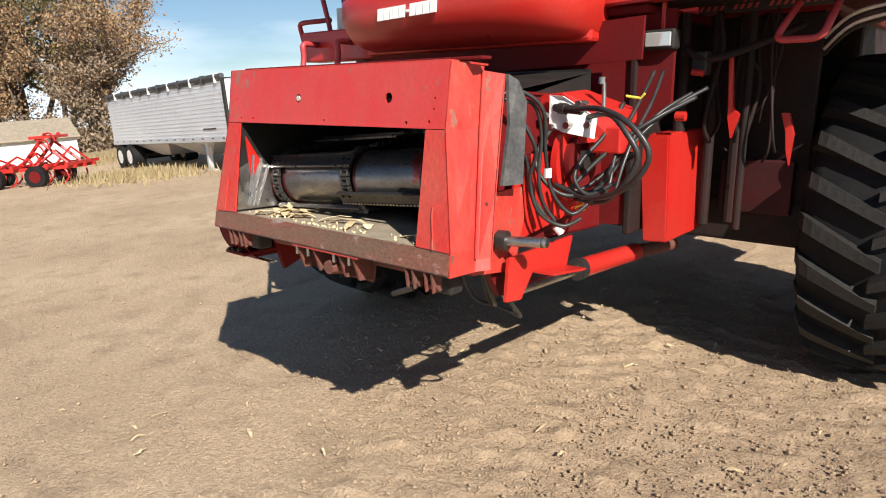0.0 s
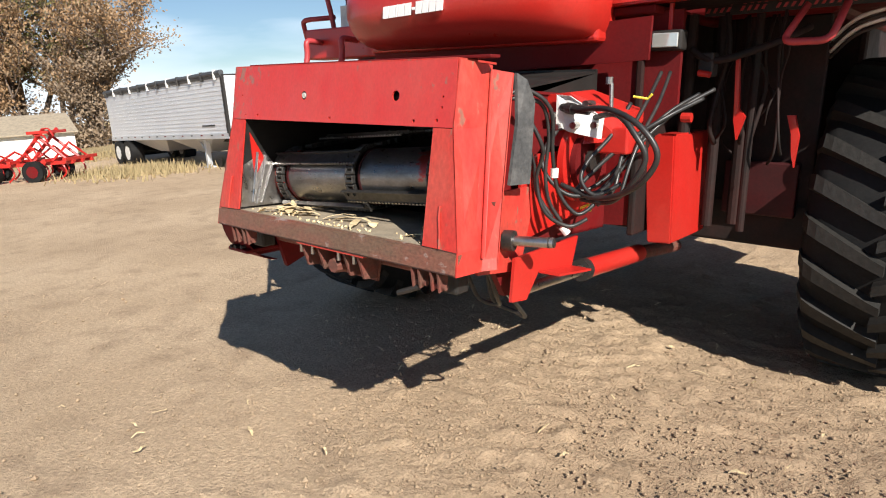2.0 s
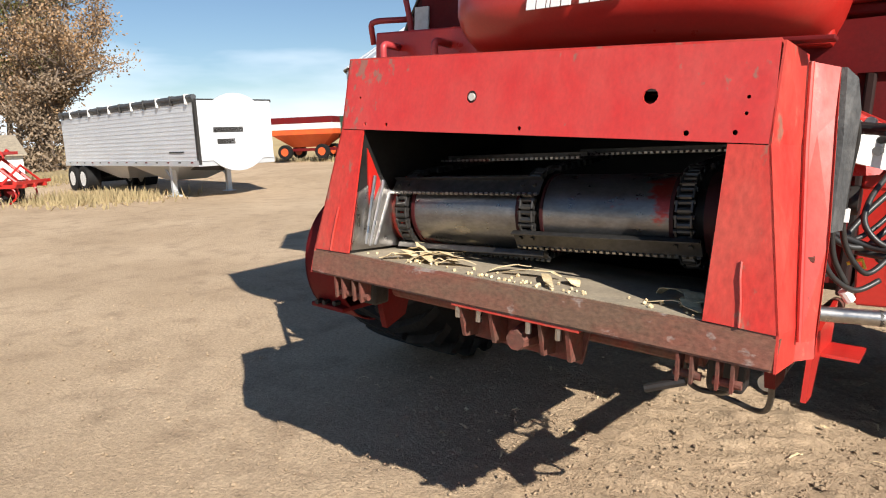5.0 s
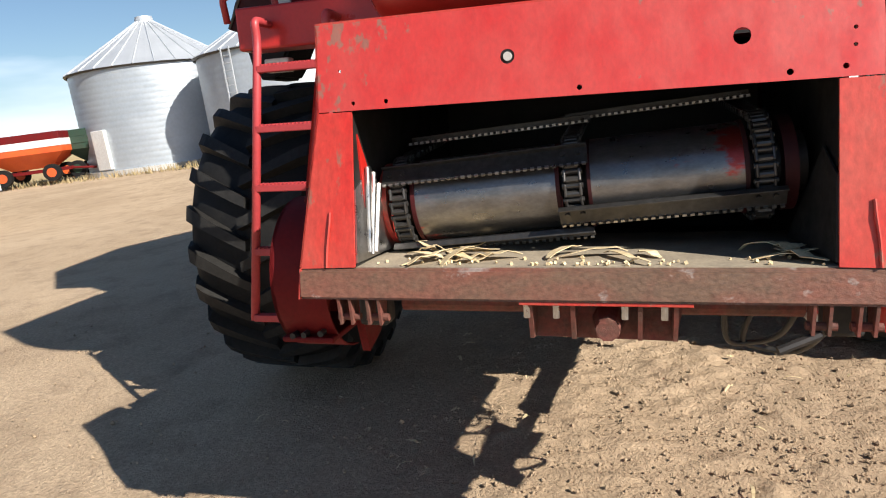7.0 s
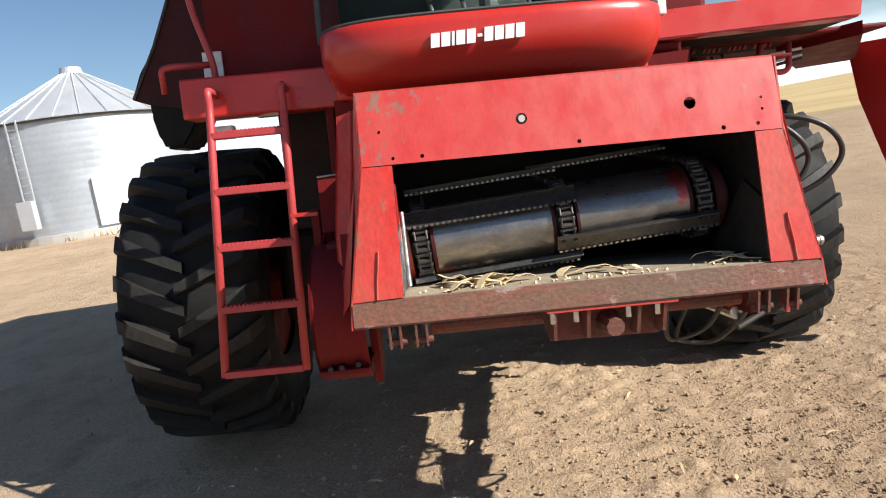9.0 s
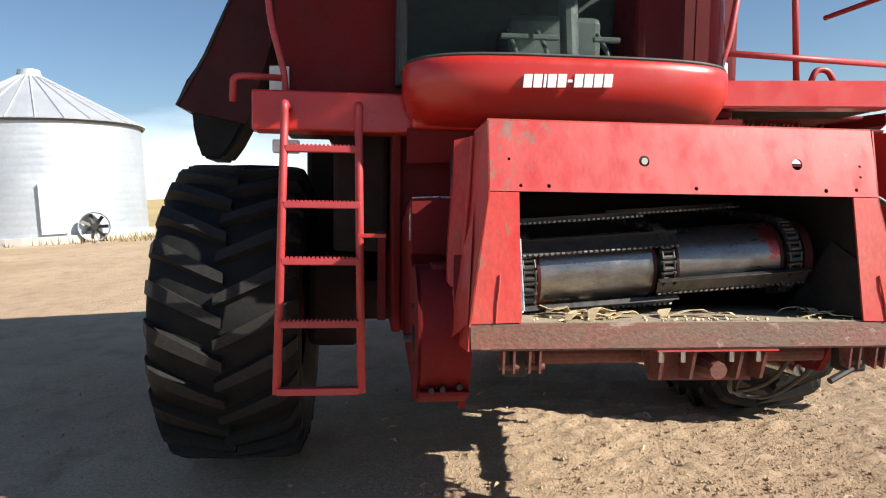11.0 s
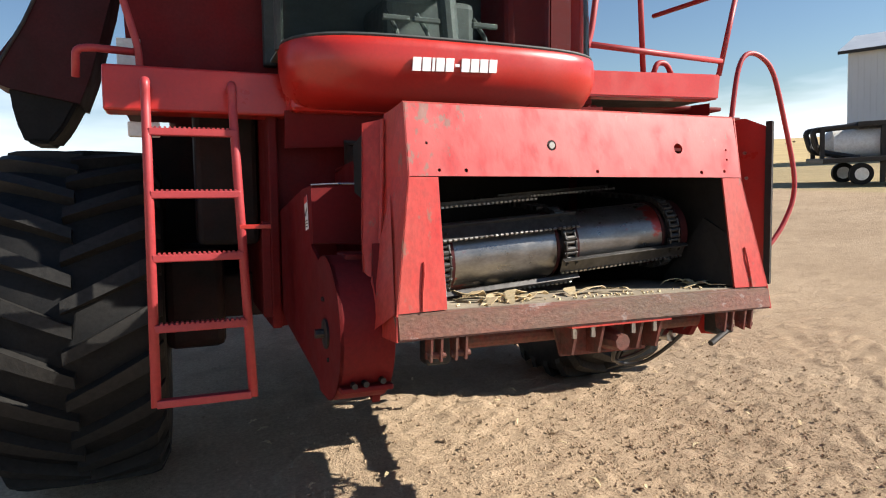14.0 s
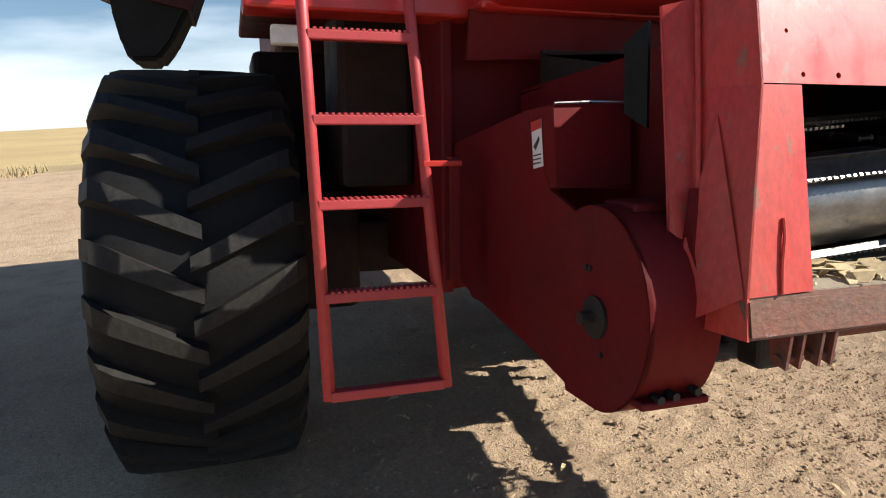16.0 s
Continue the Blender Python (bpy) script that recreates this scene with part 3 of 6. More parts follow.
def drum():
    # the drum floats in its guides and hangs lower at one end
    d = empty("feeder_drum", pose(0, 0.285, 1.322, 0, -4.3, 0), parent=combine)
    d["label"] = "polished steel feeder drum with three chains"
    for a, b in ((-0.505, -0.062), (0.036, 0.452)):
        part("drum_shell", one(cyl, (a, 0, 0), (b, 0, 0), DRUM_R, seg=56), DRUM, d, "worn steel with red paint left at the ends", smooth="auto")
    part("drum_core", one(cyl, (-0.628, 0, 0), (0.618, 0, 0), 0.085, seg=32), BLACK_IRON, d, smooth="auto")
    for x0, x1, m in ((-0.622, -0.598, RED_WORN), (0.550, 0.585, RED_DEEP_SHADE), (-0.518, -0.505, RED_DEEP_SHADE), (-0.064, -0.052, RED_DEEP_SHADE), (0.028, 0.038, RED_DEEP_SHADE), (0.452, 0.464, RED_DEEP_SHADE)):
        part("drum_disc", one(cyl, (x0, 0, 0), (x1, 0, 0), DRUM_R + 0.004, seg=44), m, d, smooth="auto")
    # chains: links round the drum and away along the upper and lower runs
    link_me = bpy.data.meshes.new("chain_link")
    tmp = fresh()
    for sx in (-0.022, 0.022):
        box(tmp, (sx - 0.004, -0.019, -0.011), (sx + 0.004, 0.019, 0.011), 0.003)
    cyl(tmp, (-0.030, -0.012, 0), (0.030, -0.012, 0), 0.008, seg=10)
    cyl(tmp, (-0.018, 0.012, 0), (0.018, 0.012, 0), 0.0105, seg=10)
    tmp.to_mesh(link_me)
    tmp.free()
    link_me.materials.append(CHAIN)
    R = DRUM_R + 0.016
    for cx in CHAIN_X:
        run = empty("chain", parent=d)
        path = [(Vector((cx, 0.02 + 0.05 * (13 - k), R + 0.004 * (13 - k))), 5) for k in range(13)]
        n = 11
        for k in range(n):
            a = radians(90 + 180 * (k + 0.5) / n)
            path.append((Vector((cx, R * math.cos(a), R * math.sin(a))), math.degrees(a) + 90))
        path += [(Vector((cx, 0.02 + 0.05 * k, -R)), 0) for k in range(8)]
        for p, ang in path:
            share("chain_link", link_me, run, Matrix.Translation(p) @ pose(0, 0, 0, ang, 0, 0))

    def slat(x0, x1, y, z, turn):
        """An angle-iron slat lying on the chains, its serrated edge leading."""
        bm = fresh()
        box(bm, (x0, -0.030, 0.0), (x1, 0.030, 0.005), 0.001)
        box(bm, (x0, 0.025, 0.0), (x1, 0.030, 0.022), 0.001)
        for cx in CHAIN_X:
            if x0 < cx < x1:
                for dx in (-0.022, 0.022):
                    cyl(bm, (cx + dx, 0.004, 0.004), (cx + dx, 0.004, 0.014), 0.008, seg=6)
        bar = part("slat", bm, CHAIN, d, "dark steel feeder slat", at=Matrix.Translation((0, y, z)) @ pose(0, 0, 0, turn, 0, 0))
        bm = fresh()
        n = int((x1 - x0) / 0.021)
        for k in range(n):
            xx = x0 + (k + 0.5) * (x1 - x0) / n
            box(bm, (xx - 0.0055, -0.036, 0.003), (xx + 0.0055, -0.029, 0.011))
        part("toothed_edge", bm, STEEL, bar, "bright worn teeth")

    def on_drum(x0, x1, ang):
        a = radians(ang)
        slat(x0, x1, (R + 0.012) * math.cos(a), (R + 0.012) * math.sin(a), ang - 90)

    on_drum(-0.60, 0.035, 143)
    on_drum(-0.06, 0.55, 207)
    on_drum(-0.60, 0.035, 236)
    slat(-0.60, 0.035, 0.20, R + 0.035, 5)
    slat(-0.06, 0.55, 0.34, R + 0.045, 5)


drum()


def hooks():
    for x in (-0.665, -0.575, 0.60, 0.70):
        h = empty("latch_hook", parent=combine)
        bm = fresh()
        for dx in (-0.018, 0.018):
            slab(bm, [(x + dx, -0.085, 1.05), (x + dx, -0.02, 1.05), (x + dx, -0.03, 0.975), (x + dx, -0.075, 0.965)], 0.008)
        part("hook_plate", bm, RUSTY_IRON, h)
        part("hook_pin", one(cyl, (x - 0.035, -0.055, 0.985), (x + 0.035, -0.055, 0.985), 0.012, seg=10), RUSTY_IRON, h)
    # latch gear behind the hooks
    for x in (-0.62, 0.68):
        part("latch_block", one(box, (x - 0.05, 0.02, 0.93), (x + 0.045, 0.10, 1.04), 0.012), BLACK_IRON, combine)
    part("latch_rod", one(cyl, (0.60, -0.06, 0.965), (0.50, -0.08, 0.925), 0.012, seg=8), BLACK_IRON, combine)
    br = empty("centre_bracket", parent=combine)
    part("bracket_plate", one(box, (-0.15, -0.085, 1.036), (0.30, 0.05, 1.046), 0.002), RED_WORN, br)
    for x in (-0.115, 0.0, 0.175, 0.265):
        part("gusset", one(slab, [(x, -0.08, 1.04), (x, 0.03, 1.04), (x, 0.03, 0.92), (x, -0.045, 0.93)], 0.012), RUSTY_IRON, br)
    part("bracket_back", one(slab, [(-0.16, 0.03, 1.04), (0.29, 0.03, 1.04), (0.265, 0.03, 0.905), (-0.125, 0.03, 0.91)], 0.012, (0, 1, 0)), RUSTY_IRON, br)
    part("bracket_knob", one(cyl, (0.085, -0.07, 0.965), (0.085, 0.03, 0.965), 0.032, 0.046, seg=9), RUSTY_IRON, br, smooth="auto")
    for x in (-0.13, -0.05, 0.13, 0.23):
        part("bolt", one(cyl, (x, -0.07, 1.04), (x, -0.07, 0.998), 0.010, seg=6), STEEL, br)
    part("cross_tube", one(cyl, (-0.55, 0.12, 0.99), (0.60, 0.12, 0.99), 0.035, seg=14), RUSTY_IRON, combine)


hooks()


def left_drive():
    g = empty("drive_shield", pose(0.02, 0.09, 0), parent=combine)
    g["label"] = "red side shield over the feeder drive, its paint darkened for shade"
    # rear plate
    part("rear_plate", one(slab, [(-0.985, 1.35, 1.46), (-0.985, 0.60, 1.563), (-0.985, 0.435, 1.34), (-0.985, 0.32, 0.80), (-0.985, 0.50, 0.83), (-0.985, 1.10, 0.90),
                           (-0.985, 1.36, 0.96)], 0.03, (1, 0, 0)), RED_SHADED, g)
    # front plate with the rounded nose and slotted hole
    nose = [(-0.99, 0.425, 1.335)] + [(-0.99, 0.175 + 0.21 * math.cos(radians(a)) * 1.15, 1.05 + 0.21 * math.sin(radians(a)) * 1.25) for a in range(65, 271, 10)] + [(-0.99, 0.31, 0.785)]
    part("front_plate", one(slab, nose, 0.012, (1, 0, 0)), RED_SHADED, g)
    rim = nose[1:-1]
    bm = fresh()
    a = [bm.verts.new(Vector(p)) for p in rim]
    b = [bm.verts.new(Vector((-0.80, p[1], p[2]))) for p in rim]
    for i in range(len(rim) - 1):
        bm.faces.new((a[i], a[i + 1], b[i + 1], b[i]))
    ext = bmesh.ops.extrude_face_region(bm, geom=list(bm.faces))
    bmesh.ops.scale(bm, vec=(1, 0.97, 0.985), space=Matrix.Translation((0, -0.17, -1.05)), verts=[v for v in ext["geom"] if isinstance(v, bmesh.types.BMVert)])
    part("nose_wrap", bm, RED_SHADED, g, smooth="auto")
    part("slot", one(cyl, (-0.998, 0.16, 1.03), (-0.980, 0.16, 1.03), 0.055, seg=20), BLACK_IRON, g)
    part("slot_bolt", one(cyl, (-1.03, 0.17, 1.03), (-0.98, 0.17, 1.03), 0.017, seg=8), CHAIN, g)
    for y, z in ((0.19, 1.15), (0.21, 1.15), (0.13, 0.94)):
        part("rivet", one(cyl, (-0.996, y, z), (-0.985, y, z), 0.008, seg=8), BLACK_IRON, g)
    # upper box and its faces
    part("upper_box", one(slab, [(-0.985, 0.598, 1.562), (-0.985, 0.43, 1.338), (-0.985, 0.395, 1.345), (-0.985, 0.42, 1.57)], 0.24, (1, 0, 0)), RED_SHADED, g)
    part("box_face", one(slab, [(-0.985, 0.42, 1.57), (-0.74, 0.42, 1.575), (-0.74, 0.40, 1.33), (-0.985, 0.40, 1.345)], 0.01), RED_SHADED, g)
    part("box_edge", one(tube, [(-0.985, 0.415, 1.573), (-0.88, 0.414, 1.578), (-0.74, 0.414, 1.578)], 0.004, 6), STEEL, g)
    # warning sticker
    st = part("sticker", one(slab, [(-0.9875, 0.555, 1.525), (-0.9875, 0.49, 1.535), (-0.9875, 0.47, 1.40), (-0.9875, 0.535, 1.39)], 0.001, (-1, 0, 0)), STICKER, g, "white and red warning sticker")
    part("sticker_head", one(slab, [(-0.989, 0.555, 1.525), (-0.989, 0.49, 1.535), (-0.989, 0.486, 1.508), (-0.989, 0.551, 1.498)], 0.001, (-1, 0, 0)), STICKER_RED, st)
    part("sticker_sign", one(slab, [(-0.989, 0.535, 1.455), (-0.989, 0.50, 1.485), (-0.989, 0.495, 1.475), (-0.989, 0.52, 1.445)], 0.001, (-1, 0, 0)), INK, st)
    for k in range(3):
        z = 1.43 - 0.012 * k
        part("print_bar", one(slab, [(-0.989, 0.535, z), (-0.989, 0.485, z + 0.006), (-0.989, 0.485, z + 0.002), (-0.989, 0.535, z - 0.004)], 0.001, (-1, 0, 0)), INK, st)
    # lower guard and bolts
    part("lower_guard", one(box, (-0.985, -0.04, 0.855), (-0.80, 0.26, 0.875), 0.006), RED_SHADED, g)
    for y in (-0.02, 0.03, 0.0):
        part("guard_bolt", one(cyl, (-0.90 + y * 2, -0.05, 0.885 + y * 0.2), (-0.90 + y * 2, -0.02, 0.885 + y * 0.2), 0.011, seg=6), BLACK_IRON, g)
    part("drive_bracket", one(slab, [(-0.86, -0.005, 1.36), (-0.86, 0.03, 1.02), (-0.86, -0.04, 0.98), (-0.86, -0.06, 1.14), (-0.86, -0.03, 1.22)], 0.05, (1, 0, 0)), RED_SHADED, g)
    part("bracket_stub", one(box, (-0.93, 0.10, 1.24), (-0.78, 0.24, 1.32), 0.008), RED_SHADED, g)
    # dark seal pad at the left ear
    part("rubber_flap", one(slab, [(-0.80, 0.25, 1.77), (-0.83, 0.31, 1.72), (-0.83, 0.30, 1.54), (-0.80, 0.24, 1.50)], 0.012), RUBBER, g, "black rubber flap")


left_drive()


def right_side():
    part("rubber_flap", one(slab, [(0.825, 0.243, 1.785), (0.85, 0.275, 1.76), (0.862, 0.315, 1.68), (0.858, 0.30, 1.36), (0.845, 0.18, 1.365), (0.838, 0.235, 1.6)], 0.014, (1, 0, 0)),
         FLAP, combine, "scuffed grey rubber side flap")
    p = empty("shaft_plate", parent=combine)
    p["label"] = "red side plate with a splined drive shaft"
    part("bearing_plate", one(slab, [(0.80, 0.09, 1.33), (0.80, 0.40, 1.33), (0.80, 0.42, 1.20), (0.80, 0.35, 0.98), (0.80, 0.06, 1.02)], 0.015), RED_WORN, p)
    part("bracket_plate", one(slab, [(0.85, 0.24, 1.06), (0.85, 0.75, 1.07), (0.85, 0.70, 0.935), (0.85, 0.42, 0.97), (0.85, 0.33, 0.865), (0.85, 0.22, 0.88)], 0.014), RED, p)
    part("bracket_flange", one(slab, [(0.85, 0.42, 0.973), (0.85, 0.70, 0.938), (0.95, 0.70, 0.94), (0.95, 0.42, 0.975)], 0.01), RED, p)
    part("bearing", one(cyl, (0.81, 0.22, 1.136), (0.85, 0.23, 1.137), 0.042, seg=20), CHAIN, p, smooth="auto")
    sh = part("drive_shaft", one(cyl, (0.84, 0.225, 1.137), (1.005, 0.272, 1.143), 0.021, seg=18), STEEL, p, "splined steel shaft", smooth="auto")
    part("spline_end", one(cyl, (0.985, 0.267, 1.142), (1.01, 0.274, 1.143), 0.023, 0.019, seg=12), CHAIN, sh)
    for y, z in ((0.11, 1.06), (0.10, 1.20), (0.12, 1.30), (0.70, 1.0), (0.72, 0.95)):
        part("bolt", one(cyl, (0.815, y, z), (0.838, y, z), 0.011, seg=6), RUSTY_IRON, p)
    # drive pulley behind
    pu = empty("drive_pulley", parent=combine)
    for r, x, m in ((0.19, 0.80, RED), (0.13, 0.83, RED_SHADED), (0.05, 0.86, BLACK_IRON)):
        part("pulley_disc", one(cyl, (x - 0.03, 0.86, 1.40), (x, 0.86, 1.40), r, seg=32), m, pu, smooth="auto")
    part("guard_frame", one(slab, [(0.74, 0.42, 1.45), (0.74, 1.05, 1.45), (0.74, 1.05, 1.15), (0.74, 0.45, 1.08)], 0.012), RED, pu)
    # coupler block
    cb = empty("coupler_block", parent=combine)
    cb["label"] = "hydraulic coupler block with a white handle plate"
    part("block_box", one(slab, [(0.66, 0.74, 1.70), (0.78, 0.74, 1.71), (0.98, 0.86, 1.62), (0.98, 0.86, 1.50), (0.72, 0.74, 1.47), (0.66, 0.74, 1.55)], 0.22, (0, 1, 0.05)), RED, cb)
    part("handle_plate", one(slab, [(0.735, 0.72, 1.70), (0.80, 0.72, 1.695), (0.93, 0.79, 1.60), (0.925, 0.78, 1.51), (0.80, 0.72, 1.54), (0.735, 0.72, 1.57)], 0.012, (0, -1, 0)), WHITE, cb, "white painted plate")
    part("lever", one(cyl, (0.93, 0.85, 1.60), (0.925, 0.85, 1.75), 0.010, seg=10), STEEL, cb)
    part("lever_knob", one(cyl, (0.915, 0.85, 1.745), (0.915, 0.85, 1.775), 0.016, seg=10), STEEL, cb)
    part("coupler", one(cyl, (0.76, 0.72, 1.645), (0.92, 0.66, 1.635), 0.019, seg=12), BLACK_IRON, cb)
    part("coupler_collar", one(cyl, (0.79, 0.71, 1.643), (0.83, 0.695, 1.64), 0.025, seg=12), CHAIN, cb)
    for x, y, z in ((0.72, 0.73, 1.61), (0.75, 0.73, 1.56), (0.83, 0.74, 1.57), (0.87, 0.77, 1.66), (0.90, 0.80, 1.57)):
        part("fitting", one(cyl, (x, y - 0.05, z), (x, y + 0.02, z), 0.016, seg=10), STEEL, cb)
    # lower valve box
    part("valve_box", one(box, (0.86, 0.84, 1.44), (1.02, 1.04, 1.56), 0.01), RED, cb)
    # hoses
    hs = random.Random(4)
    runs = [
        [(0.86, 0.68, 1.636), (1.05, 0.58, 1.645), (1.20, 0.54, 1.59), (1.28, 0.55, 1.48), (1.22, 0.57, 1.37), (1.08, 0.62, 1.29), (0.95, 0.66, 1.27), (0.80, 0.66, 1.31)],
        [(0.88, 0.78, 1.60), (1.04, 0.68, 1.62), (1.14, 0.64, 1.55), (1.19, 0.65, 1.45), (1.13, 0.66, 1.34), (1.02, 0.70, 1.25), (0.88, 0.70, 1.25)],
        [(0.74, 0.30, 1.70), (0.80, 0.38, 1.72), (0.86, 0.46, 1.64), (0.85, 0.50, 1.46), (0.86, 0.54, 1.30), (0.92, 0.60, 1.20), (0.97, 0.66, 1.24)],
        [(0.74, 0.34, 1.69), (0.82, 0.44, 1.67), (0.84, 0.48, 1.55), (0.83, 0.48, 1.38), (0.84, 0.50, 1.26), (0.88, 0.54, 1.17)],
        [(0.98, 1.25, 1.80), (0.99, 1.10, 1.68), (0.99, 0.95, 1.55), (0.99, 0.85, 1.42), (1.00, 0.78, 1.30), (0.94, 0.74, 1.22)],
        [(1.02, 1.26, 1.80), (1.04, 1.10, 1.66), (1.04, 0.95, 1.53), (1.03, 0.86, 1.40), (1.02, 0.80, 1.26)],
        [(1.18, 1.22, 1.70), (1.10, 1.08, 1.62), (1.02, 0.96, 1.50), (0.95, 0.86, 1.36), (0.87, 0.76, 1.28), (0.80, 0.70, 1.30)],
        [(1.24, 1.24, 1.72), (1.15, 1.10, 1.64), (1.06, 0.96, 1.52), (0.98, 0.86, 1.36), (0.90, 0.76, 1.25)],
        [(1.22, 1.16, 1.68), (1.12, 1.0, 1.60), (1.00, 0.90, 1.50), (0.90, 0.80, 1.38), (0.84, 0.72, 1.28)],
        [(0.75, 0.70, 1.55), (0.75, 0.58, 1.44), (0.79, 0.58, 1.34), (0.87, 0.64, 1.27), (0.98, 0.72, 1.30), (1.03, 0.76, 1.40)],
        [(0.74, 0.46, 1.52), (0.76, 0.50, 1.40), (0.77, 0.52, 1.28), (0.82, 0.56, 1.18)],
        [(0.80, 0.40, 1.60), (0.84, 0.44, 1.48), (0.80, 0.46, 1.36), (0.83, 0.48, 1.22), (0.90, 0.56, 1.15), (0.96, 0.62, 1.18)],
        [(0.96, 0.98, 1.66), (0.94, 0.84, 1.52), (0.90, 0.72, 1.42), (0.90, 0.66, 1.34), (0.97, 0.66, 1.28), (1.06, 0.72, 1.33)],
    ]
    for n, r in enumerate(runs):
        hoses = part("hose", one(tube, smooth_line(r, 8), (0.0125 if n < 2 else 0.0085 + hs.random() * 0.002), 8), HOSE, cb, smooth=True)
    part("cable_tie", one(tube, [(0.97, 0.98, 1.69), (1.03, 1.0, 1.68), (1.05, 1.0, 1.70)], 0.006, 6), YELLOW, cb)
    part("cable_tie", one(tube, [(0.86, 0.74, 1.20), (0.90, 0.74, 1.22), (0.91, 0.74, 1.19)], 0.007, 6), YELLOW, cb)
    for p0, p1 in (((0.85, 0.52, 1.40), (0.85, 0.52, 1.36)), ((0.875, 0.555, 1.145), (0.895, 0.57, 1.115)), ((0.735, 0.33, 1.69), (0.715, 0.30, 1.70))):
        part("hose_end", one(cyl, p0, p1, 0.017, seg=10), WHITE, cb)
    # tapered red shield box
    bx = fresh()
    slab(bx, [(0.80, 1.53, 1.40), (0.86, 1.53, 1.49), (0.96, 1.53, 1.49), (0.98, 1.53, 0.905), (0.845, 1.53, 0.895)], 0.50, (0, 1, 0))
    bmesh.ops.bevel(bx, geom=list(bx.edges), offset=0.008, segments=2, affect="EDGES")
    part("belt_shield", bx, RED, combine, "bright red sheet metal belt shield")
    # lift cylinder
    cy = empty("lift_cylinder", parent=combine)
    part("barrel", one(cyl, (0.72, 1.05, 0.82), (0.72, 1.72, 0.78), 0.052, seg=20), RED, cy, smooth="auto")
    part("rod", one(cyl, (0.72, 0.40, 0.85), (0.72, 1.06, 0.82), 0.027, seg=16), STEEL, cy, smooth="auto")
    part("gland", one(cyl, (0.72, 1.02, 0.822), (0.72, 1.07, 0.82), 0.058, seg=20), BLACK_IRON, cy, smooth="auto")
    part("rear_eye", one(cyl, (0.72, 1.70, 0.78), (0.72, 2.3, 0.72), 0.04, seg=12), RUSTY_IRON, cy)
    part("cylinder_mount", one(slab, [(0.76, 0.22, 1.0), (0.76, 0.48, 0.96), (0.76, 0.44, 0.86), (0.76, 0.30, 0.87)], 0.03), RED_SHADED, cy)
    part("cylinder_mount", one(slab, [(-0.76, 0.22, 1.0), (-0.76, 0.48, 0.96), (-0.76, 0.42, 0.78), (-0.76, 0.30, 0.74)], 0.03), RED_SHADED, cy)
    part("barrel", one(cyl, (-0.72, 1.05, 0.82), (-0.72, 1.72, 0.78), 0.052, seg=20), RED_SHADED, cy, smooth="auto")
    # hanging hose loops under the throat
    for r in ([(0.72, 0.25, 1.0), (0.74, 0.36, 0.86), (0.70, 0.55, 0.70), (0.60, 0.62, 0.68), (0.52, 0.55, 0.74), (0.55, 0.45, 0.92)],
              [(0.66, 0.30, 1.0), (0.62, 0.44, 0.80), (0.54, 0.56, 0.72), (0.46, 0.50, 0.76), (0.44, 0.40, 0.98)]):
        part("hose", one(tube, smooth_line(r, 8), 0.010, 8), HOSE, cb, smooth=True)
    # work lamp
    wl = empty("work_lamp", parent=combine)
    part("housing", one(box, (0.855, 1.37, 1.905), (1.020, 1.45, 2.003), 0.012), BLACK_IRON, wl)
    part("lens", one(box, (0.872, 1.362, 1.920), (1.003, 1.372, 1.988), 0.004), LENS, wl, "clear lamp lens")
    part("bracket", one(box, (0.930, 1.41, 2.00), (0.950, 1.43, 2.14), 0.003), RED, wl)


right_side()


